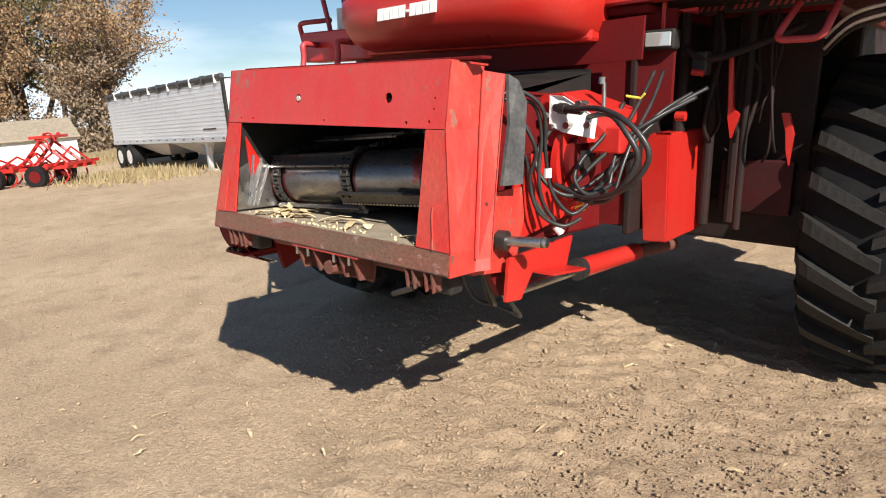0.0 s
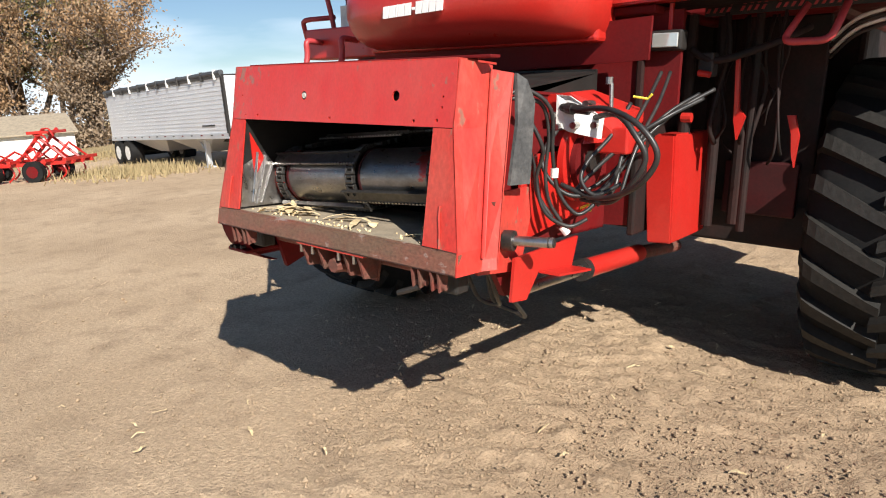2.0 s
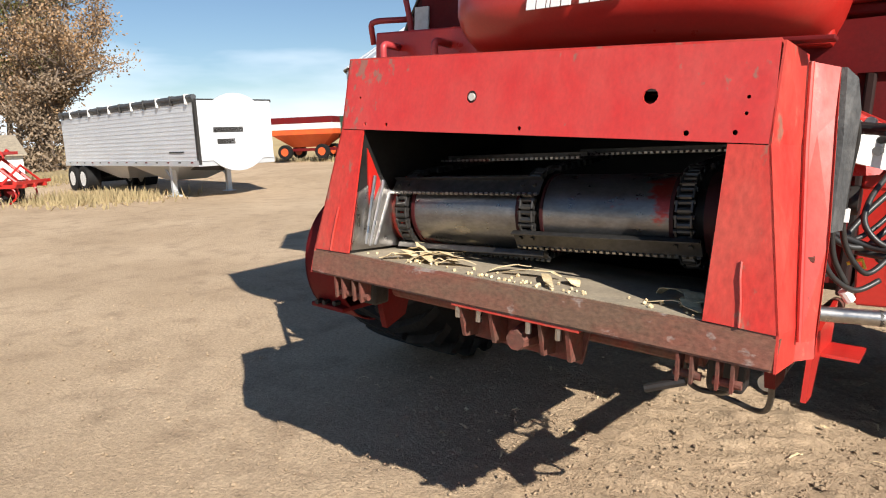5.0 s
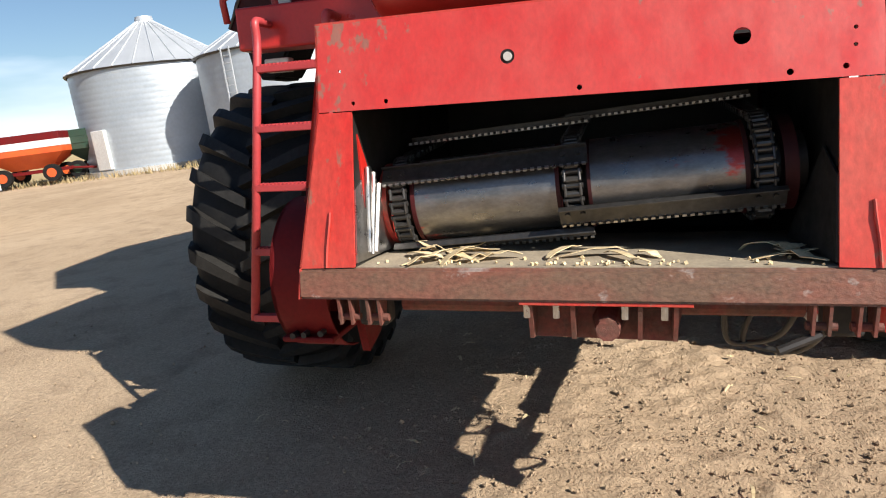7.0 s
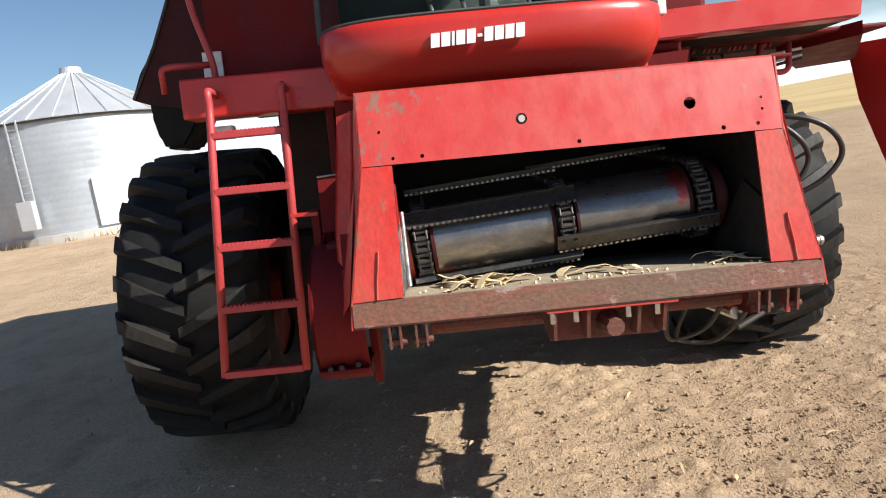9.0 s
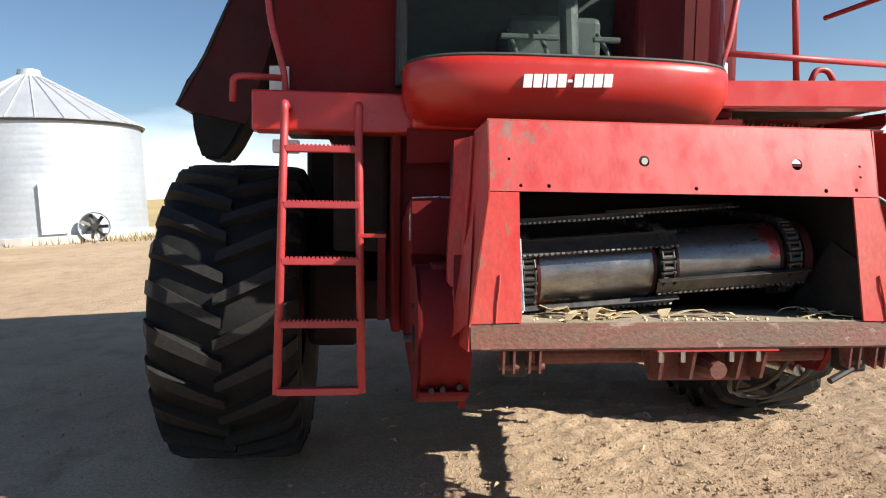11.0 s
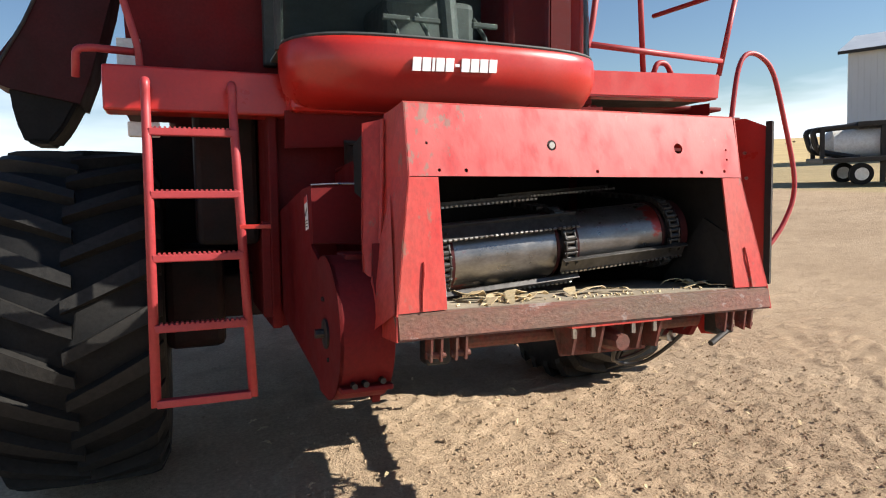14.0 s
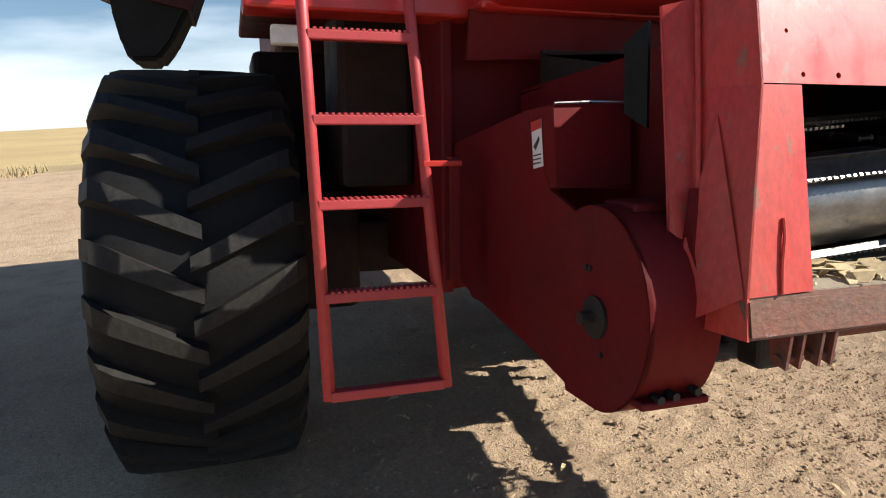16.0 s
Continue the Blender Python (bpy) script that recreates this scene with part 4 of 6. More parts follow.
def body():
    b = empty("main_body", parent=combine)
    b["label"] = "red chassis and body behind the feeder, darkened for shade"
    part("front_sheet", one(slab, [(-0.98, 1.42, 2.06), (1.00, 1.42, 2.10), (1.00, 1.42, 1.62), (0.80, 1.42, 1.5), (0.78, 1.42, 1.0), (-0.98, 1.42, 0.86), (-0.98, 1.42, 1.5)], 0.03, (0, 1, 0)), RED_SHADED, b)
    part("upper_apron", one(slab, [(-0.95, 1.22, 1.96), (0.92, 1.24, 2.06), (0.90, 1.27, 1.86), (-0.95, 1.25, 1.78)], 0.02, (0, 1, 0)), RED_SHADED, b)
    part("inner_side", one(box, (-1.02, 1.36, 0.86), (-0.97, 4.2, 2.08), 0.01), RED_SHADED, b)
    # plain black box added to darken the gap between ladder and tyre
    part("fuel_box", one(box, (-1.36, 1.75, 1.28), (-1.03, 2.2, 2.06), 0.03), GREASY_SHADED, b)
    part("inner_side", one(box, (0.78, 1.40, 0.95), (0.82, 4.2, 2.1), 0.01), GREASY_SHADED, b)
    # gear and posts between the body and the tyre, coloured near black for the deck's shade
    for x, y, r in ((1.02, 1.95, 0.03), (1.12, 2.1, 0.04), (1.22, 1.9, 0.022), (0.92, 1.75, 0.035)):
        part("post", one(cyl, (x, y, 0.95), (x, y, 2.1), r, seg=12), GREASY_SHADED, b)
    part("tank_grey", one(cyl, (1.05, 2.5, 1.45), (1.05, 2.5, 2.05), 0.13, seg=24), GREASY_SHADED, b, smooth="auto")
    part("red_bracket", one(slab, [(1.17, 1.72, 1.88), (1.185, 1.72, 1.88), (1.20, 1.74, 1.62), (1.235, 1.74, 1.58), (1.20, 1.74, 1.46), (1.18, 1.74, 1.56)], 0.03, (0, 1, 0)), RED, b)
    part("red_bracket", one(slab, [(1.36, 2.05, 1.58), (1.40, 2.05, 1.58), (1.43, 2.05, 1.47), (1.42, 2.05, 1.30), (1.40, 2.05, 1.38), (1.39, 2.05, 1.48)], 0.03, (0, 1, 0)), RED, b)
    # dark sheet added to close the bay, standing in for its deep shade
    part("bay_back", one(box, (0.82, 2.36, 0.95), (1.46, 2.40, 2.12), 0.01), GREASY_SHADED, b)
    # sill coloured as if in the bay's shade
    part("bay_sill", one(box, (0.99, 2.28, 0.98), (1.40, 2.34, 1.30), 0.01), RED_DEEP_SHADE, b)
    wr = random.Random(8)
    for n in range(9):
        x, y = 1.02 + 0.045 * n + wr.uniform(-0.02, 0.02), wr.uniform(1.62, 2.2)
        low = wr.uniform(1.30, 1.62)
        sway = [wr.uniform(-0.045, 0.045) for _ in range(4)]
        line = [(x, y, 2.10), (x + sway[0], y - 0.03, 1.92), (x + sway[1], y + 0.02, 1.76), (x + sway[2], y - 0.02, low + 0.1), (x + sway[3], y + 0.04, low)]
        part("wire", one(tube, smooth_line(line, 5), wr.uniform(0.006, 0.013), 6), GREASY_SHADED, b, smooth=True)
    part("bay_pipe", one(tube, smooth_line([(0.98, 1.60, 1.92), (1.10, 1.62, 1.86), (1.30, 1.70, 1.92), (1.46, 1.90, 2.02)], 6), 0.018, 8), GREASY_SHADED, b, smooth=True)
    part("valve_body", one(box, (1.02, 1.60, 1.78), (1.10, 1.68, 1.90), 0.01), BLACK_IRON, b)
    part("red_fitting", one(cyl, (1.04, 1.57, 1.80), (1.10, 1.57, 1.79), 0.016, seg=10), RED, b)
    part("red_fitting", one(cyl, (1.00, 1.50, 1.58), (1.05, 1.50, 1.58), 0.024, seg=10), RED, b)
    part("deck_loop", one(tube, rounded([(1.50, 1.62, 2.10), (1.42, 1.55, 1.93), (1.62, 1.55, 1.93), (1.66, 1.62, 2.10)], 0.05), 0.017, 8), RED_FADED, b, smooth=True)
    for n in range(4):
        part("pale_cable", one(tube, smooth_line([(1.50, 2.2, 1.88 + 0.03 * n), (1.66, 2.0, 1.99 + 0.025 * n), (1.9, 1.9, 2.04 + 0.02 * n)], 6), 0.010, 6), WHITE if n % 2 else HOSE, b, smooth=True)
    part("belly", one(box, (-0.97, 1.9, 0.95), (0.80, 4.6, 1.0), 0.01), GREASY_SHADED, b)
    # plain dark boxes added to keep the gaps beside the body dark, no real gear
    part("side_gear", one(box, (0.82, 3.5, 0.9), (1.46, 4.6, 2.42), 0.04), GREASY_SHADED, b)
    part("side_gear", one(box, (-1.66, 3.3, 0.9), (-1.03, 3.9, 2.07), 0.04), GREASY_SHADED, b)
    part("deck_floor", one(box, (-1.74, 1.32, 2.08), (0.9, 2.9, 2.12), 0.01), RED_SHADED, b)
    part("deck_apron", one(slab, [(0.75, 1.38, 2.12), (1.90, 1.47, 2.17), (1.90, 1.75, 2.17), (0.75, 1.75, 2.12)], 0.02, (0, 0, 1)), GREASY_SHADED, b)
    part("deck_floor", one(box, (0.9, 1.75, 2.16), (2.34, 3.9, 2.19), 0.01), RED_SHADED, b)
    part("axle_beam", one(box, (-1.6, 2.35, 0.78), (1.6, 2.75, 1.06), 0.02), GREASY_SHADED, b)
    part("final_drive", one(box, (-1.55, 2.2, 0.62), (-1.2, 2.75, 1.25), 0.05), GREASY_SHADED, b)
    part("final_drive", one(box, (1.25, 2.7, 0.70), (1.5, 3.2, 1.25), 0.05), GREASY_SHADED, b)
    part("grain_tank", one(box, (-1.5, 2.3, 2.12), (1.5, 5.6, 3.9), 0.05), RED_SHADED, b)
    bm = fresh()
    low = [(-1.2, 2.32), (-1.48, 3.0), (-1.48, 4.6), (-1.3, 5.58)]
    top = [(-1.2, 1.88), (-2.24, 2.90), (-2.50, 4.55), (-1.80, 6.10)]
    lo = [bm.verts.new((x, y, 3.88)) for x, y in low + [(-x, y) for x, y in low[::-1]]]
    hi = [bm.verts.new((x, y, 4.60)) for x, y in top + [(-x, y) for x, y in top[::-1]]]
    for i in range(8):
        bm.faces.new((lo[i], lo[(i + 1) % 8], hi[(i + 1) % 8], hi[i]))
    bm.faces.new(lo)
    part("tank_extension", bm, RED_SHADED, b)
    part("rear_hull", one(box, (-0.85, 4.2, 0.9), (0.80, 7.2, 2.4), 0.06), RED_SHADED, b)
    part("tank_front", one(slab, [(-1.66, 1.62, 2.13), (-0.86, 1.62, 2.13), (-0.86, 1.62, 3.25), (-1.70, 1.62, 3.25)], 0.7, (0, 1, 0)), RED_SHADED, b)
    part("reflector", one(box, (-1.71, 1.60, 2.17), (-1.60, 1.615, 2.34), 0.004), WHITE, b, "white reflector plate")
    part("lower_lamp", one(box, (-1.66, 1.36, 1.83), (-1.52, 1.42, 1.90), 0.008), WHITE, b)
    part("step_post", one(box, (-1.10, 1.02, 0.98), (-1.06, 1.07, 1.42), 0.004), RED_SHADED, b)
    part("step_bracket", one(box, (-1.20, 1.0, 1.39), (-1.06, 1.06, 1.41), 0.003), RED, b)
    # left front beam under the deck
    bm = fresh()
    box(bm, (-1.755, 1.29, 1.94), (-0.90, 1.47, 2.150), 0.012)
    part("deck_beam", bm, RED, b, "glossy red deck beam")
    bm = fresh()
    slab(bm, [(0.55, 1.25, 2.115), (1.905, 1.335, 2.166), (1.925, 1.338, 2.33), (0.55, 1.25, 2.265)], 0.14, (0, 1, 0))
    bmesh.ops.bevel(bm, geom=list(bm.edges), offset=0.01, segments=2, affect="EDGES")
    part("deck_beam", bm, RED, b, "glossy red deck beam")
    # pierced tread strip below the deck's edge
    bm = one(slab, [(0, 0, 0), (0.014, 0, 0), (0.026, 0, 0.024), (0.012, 0, 0.024)], 0.008, (0, -1, 0))
    tooth = bpy.data.meshes.new("tread_tooth")
    bmesh.ops.recalc_face_normals(bm, faces=bm.faces)
    bm.to_mesh(tooth)
    bm.free()
    tooth.materials.append(RED_FADED)
    part("tread_backing", one(slab, [(0.93, 1.90, 2.10), (1.78, 1.98, 2.12), (1.78, 1.98, 2.20), (0.93, 1.90, 2.18)], 0.01, (0, 1, 0)), BLACK_IRON, b)
    for k in range(24):
        if k % 5 == 4:
            continue
        for h in (0, 1):
            x = 0.94 + k * 0.034 + 0.014 * h
            share("tread_tooth", tooth, b, pose(x, 1.892 + (x - 0.93) * 0.094, 2.115 + 0.034 * h + (x - 0.93) * 0.023))


body()


def cab():
    c = empty("cab", parent=combine)
    c["label"] = "combine cab with a red curved nose and tinted windscreen"
    # nose: bowed in plan, rolled under at its foot
    bm = fresh()
    nx = 28
    prof = [(0.0, 2.255), (-0.012, 2.245), (-0.018, 2.21), (-0.016, 2.14), (0.0, 2.08), (0.035, 2.025), (0.10, 1.985), (0.20, 1.965), (0.42, 1.96)]
    rows = []
    for k in range(nx + 1):
        u = -1 + 2 * k / nx
        x = -0.125 + 0.855 * math.sin(u * math.pi / 2)
        fy = 0.820 + 0.40 * abs(u) ** 3.2
        row = []
        for dy, z in prof:
            shrink = 1.0 - 0.07 * max(0.0, (2.12 - z) / 0.16)
            row.append(bm.verts.new((-0.125 + (x + 0.125) * shrink, fy + dy, z)))
        rows.append(row)
    for a, b in zip(rows, rows[1:]):
        for i in range(len(prof) - 1):
            bm.faces.new((a[i], b[i], b[i + 1], a[i + 1]))
    part("nose", bm, RED, c, "glossy red curved cab nose", smooth=True)
    part("nose_back", one(box, (-0.93, 1.16, 1.95), (0.68, 1.36, 2.232), 0.02), RED, c)
    # sill and floor inside
    bm = fresh()
    plan = [(-0.125 + 0.845 * math.sin(u * math.pi / 2), 0.830 + 0.39 * abs(u) ** 3.2) for u in [-1 + k / 10 for k in range(21)]]
    slab(bm, [(x, y, 2.256) for x, y in plan] + [(0.72, 1.9, 2.256), (-0.97, 1.9, 2.256)], 0.012, (0, 0, 1))
    part("cab_floor", bm, CABMAT, c, "grey-green cab floor")
    # windscreen
    bm = fresh()
    lo = [bm.verts.new((x, y, 2.268)) for x, y in plan]
    hi = [bm.verts.new((-0.125 + (x + 0.125) * 0.98, y + 0.03, 3.35)) for x, y in plan]
    for i in range(6, len(plan) - 1):
        bm.faces.new((lo[i], lo[i + 1], hi[i + 1], hi[i]))
    for v in lo[:6] + hi[:6]:
        bm.verts.remove(v)
    g = part("windscreen", bm, GLASS, c, "tinted curved windscreen", smooth=True)
    g.visible_shadow = False
    bm = fresh()
    lo = [bm.verts.new((x, y, 2.268)) for x, y in plan[:7]]
    hi = [bm.verts.new((-0.125 + (x + 0.125) * 0.98, y + 0.03, 3.35)) for x, y in plan[:7]]
    for i in range(6):
        bm.faces.new((lo[i], lo[i + 1], hi[i + 1], hi[i]))
    part("corner_glass", bm, GLASS, c, "tinted curved corner glass", smooth=True)
    part("screen_seal", one(tube, [(x, y - 0.003, 2.263) for x, y in plan], 0.010, 6), CABDARK, c)
    for x, y in ((-0.968, 1.19), (0.722, 1.19)):
        part("corner_post", one(tube, [(x, y, 2.24), (x * 0.99, y + 0.03, 3.35)], 0.028, 10), CABDARK, c)
    part("door_post", one(box, (-1.0, 1.55, 2.24), (-0.93, 1.62, 3.35), 0.01), CABDARK, c)
    part("side_pillar", one(box, (0.70, 1.25, 2.24), (0.80, 1.36, 3.35), 0.012), RED, c)
    part("side_plate", one(box, (0.74, 1.20, 2.24), (0.80, 1.24, 2.36), 0.008), WHITE, c)
    part("cab_back", one(box, (-0.98, 1.9, 2.24), (0.74, 1.93, 3.4)), CABDARK, c)
    bm = fresh()
    brow = [(-0.105 + 0.985 * u, 0.37 + 0.28 * abs(u) ** 2.0, 3.40) for u in [-1 + k / 6 for k in range(13)]]
    slab(bm, brow + [(0.88, 2.0, 3.40), (-1.09, 2.0, 3.40)], 0.46, (0, 0, 1))
    part("cab_roof", bm, RED_SHADED, c)
    part("cab_side", one(box, (-0.985, 1.62, 2.24), (-0.965, 1.9, 3.36)), CABDARK, c)
    part("side_console", one(box, (0.34, 1.42, 2.248), (0.62, 1.86, 2.95), 0.04), RED_SHADED, c)
    # pedals and column
    for x in (-0.42, -0.26, 0.06):
        pd = empty("pedal", parent=c)
        part("pedal_arm", one(tube, [(x + 0.03, 1.10, 2.26), (x + 0.01, 1.12, 2.36), (x - 0.01, 1.22, 2.47)], 0.012, 8), CABDARK, pd)
        part("pedal_pad", one(box, (x - 0.07, 1.08, 2.40), (x + 0.07, 1.11, 2.425), 0.005), CABDARK, pd)
    part("steering_column", one(tube, [(-0.12, 1.12, 2.25), (-0.11, 1.22, 2.6), (-0.10, 1.34, 2.9)], 0.05, 12), CABDARK, c)
    part("seat_base", one(box, (-0.38, 1.42, 2.248), (0.14, 1.86, 2.62), 0.04), CABDARK, c)
    # badge: slanted white blocks, the wording left out
    bd = empty("name_badge", pose(0, 0.045, 0.012, 0, -2.0, 0), parent=c)
    x = -0.362
    for k in range(10):
        if k == 5:
            part("badge_dash", one(box, (x + 0.004, 0.750, 2.128), (x + 0.026, 0.758, 2.142), 0.002), BADGE, bd)
            x += 0.032
            continue
        w = 0.020 if k == 2 else 0.048
        lean = 0.008
        bm = one(slab, [(x, 0.757, 2.105), (x + w - 0.008, 0.757, 2.105), (x + w - 0.008 + lean, 0.757, 2.167), (x + lean, 0.757, 2.167)], 0.010, (0, -1, 0))
        part("badge_block", bm, BADGE, bd)
        x += w


cab()


def ladder():
    l = empty("access_ladder", pose(-0.01, 0.055, 0.022), parent=combine)
    l["label"] = "faded red tubular access ladder"
    def ly(z):
        return 0.80 + (z - 0.69) * 0.243
    for x0, x1 in ((-1.555, -1.56), (-1.165, -1.19)):
        pts = rounded([(x1, 1.30, 2.03), (x1, ly(2.02) - 0.03, 2.04), (x1, ly(1.95), 1.95), (x0, ly(0.64), 0.64)], 0.05)
        part("stile", one(tube, pts, 0.0205, 12), RED_FADED, l, smooth=True)
    for z in (1.808, 1.527, 1.252, 0.958, 0.655):
        bm = fresh()
        box(bm, (-1.553, ly(z) - 0.022, z - 0.018), (-1.175, ly(z) + 0.022, z + 0.016), 0.005)
        if z > 0.8:
            for k in range(17):
                x = -1.53 + k * 0.0205
                box(bm, (x, ly(z) - 0.022, z + 0.014), (x + 0.010, ly(z) + 0.022, z + 0.022))
        part("rung", bm, RED_FADED, l)


ladder()


def rails():
    r = empty("hand_rails", parent=combine)
    nearer = Matrix.Translation((-1.48, -2.12, 1.57)) @ Matrix.Scale(0.936, 4) @ Matrix.Translation((1.48, 2.12, -1.49))
    r["label"] = "red tubular hand rails on the deck"
    part("grab_rail", one(tube, rounded([(-1.60, 1.45, 2.10), (-1.60, 1.42, 2.25), (-1.68, 1.40, 2.55), (-1.70, 1.40, 3.1)], 0.10), 0.018, 10), RED_FADED, r, smooth=True)
    part("grab_rail", one(tube, rounded([(-1.60, 1.45, 2.24), (-1.80, 1.36, 2.23), (-1.86, 1.36, 2.22), (-1.87, 1.40, 2.10)], 0.05), 0.018, 10), RED_FADED, r, smooth=True)
    # right platform rails
    for pts in ([(0.84, 1.36, 2.20), (0.92, 1.36, 2.44), (1.08, 1.40, 3.3)],
                [(0.86, 1.40, 2.38), (2.18, 1.60, 2.40)],
                [(1.50, 1.60, 2.28), (1.46, 1.62, 3.3)],
                [(2.16, 1.60, 2.30), (2.36, 1.62, 3.0)],
                [(1.02, 1.45, 2.76), (1.22, 1.5, 2.75), (1.46, 1.62, 2.80)],
                [(1.66, 1.7, 2.28), (1.70, 1.7, 2.38), (1.78, 1.7, 2.38), (1.84, 1.7, 2.28)],
                [(2.36, 1.62, 2.99), (2.48, 1.8, 2.99), (2.40, 2.6, 3.0)]):
        part("rail", one(tube, rounded([nearer @ Vector(p) for p in pts], 0.06), 0.018, 10), RED_FADED, r, smooth=True)
    part("rail_plate", one(slab, [(0.86, 1.9, 2.9), (1.0, 1.9, 2.8), (1.35, 1.9, 2.25), (0.86, 1.9, 2.25)], 0.02, (0, 1, 0)), RED_SHADED, r)


rails()


def folding_ladder():
    l = empty("folding_ladder", pose(0, 0, 0.05), parent=combine)
    l["label"] = "red folding ladder swung out beside the deck"
    a, b = Vector((2.88, 2.95, 0)), Vector((3.30, 2.20, 0))

    def at(u, z):
        p = a.lerp(b, u)
        return (p.x, p.y, z)

    side = (b - a).cross(Vector((0, 0, 1)))
    part("side_panel", one(slab, [at(0, 2.18), at(0.8, 2.16), at(1.0, 2.08), at(1.0, 0.72), at(0.55, 0.72), at(0.1, 1.75)], 0.03, side), RED, l)
    part("edge_bar", one(slab, [at(1.0, 2.12), at(1.06, 2.12), at(1.06, 0.72), at(1.0, 0.72)], 0.06, side), BLACK_IRON, l)
    for u, z in ((0.80, 1.86), (0.82, 1.64), (0.84, 1.32), (0.84, 1.10)):
        p = Vector(at(u, z))
        part("bolt", one(cyl, p - side.normalized() * 0.02, p + side.normalized() * 0.05, 0.015, seg=8), STEEL, l)
    part("hinge_plate", one(slab, [(2.10, 1.62, 2.06), (2.90, 2.90, 2.06), (2.60, 3.2, 2.06), (1.90, 2.2, 2.06)], 0.08, (0, 0, 1)), RED_SHADED, l)
    pts = smooth_line([(2.88, 2.2, 1.92), (2.90, 2.2, 2.20), (2.96, 2.2, 2.55), (3.06, 2.2, 2.68), (3.22, 2.2, 2.66), (3.36, 2.2, 2.52), (3.50, 2.2, 2.12), (3.62, 2.2, 1.70),
                       (3.62, 2.2, 1.46), (3.52, 2.2, 1.25), (3.40, 2.2, 1.10), (3.30, 2.2, 1.02)], 6)
    part("grab_loop", one(tube, pts, 0.021, 10), RED_FADED, l, smooth=True)


folding_ladder()


def unloader():
    u = empty("unloading_auger", parent=combine)
    u["label"] = "red unloading auger darkened for shade, folded back with a black spout"
    # boxy tube sloping up and back, its red darkened for shade, with the boot hanging from its end
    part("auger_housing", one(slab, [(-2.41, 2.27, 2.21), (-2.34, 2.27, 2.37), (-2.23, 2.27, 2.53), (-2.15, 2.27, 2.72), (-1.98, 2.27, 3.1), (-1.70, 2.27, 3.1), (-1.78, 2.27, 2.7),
                                (-1.90, 2.27, 2.26), (-1.96, 2.27, 2.10), (-2.31, 2.27, 2.17)], 0.45, (0, 1, 0)), RED_DEEP_SHADE, u)
    bm = one(slab, [(-2.32, 2.30, 2.19), (-2.305, 2.30, 2.08), (-2.28, 2.30, 1.96), (-2.25, 2.30, 1.87), (-2.12, 2.30, 1.87), (-2.05, 2.30, 1.96), (-1.94, 2.30, 2.17), (-2.0, 2.30, 2.25)], 0.38, (0, 1, 0))
    bmesh.ops.bevel(bm, geom=list(bm.edges), offset=0.02, segments=2, affect="EDGES")
    part("spout_boot", bm, RUBBER, u, "black rubber spout boot", smooth="auto")
    part("edge_strip", one(tube, [(-2.40, 2.262, 2.21), (-2.22, 2.262, 2.54), (-1.98, 2.262, 3.08)], 0.010, 6), CHAIN, u)


unloader()


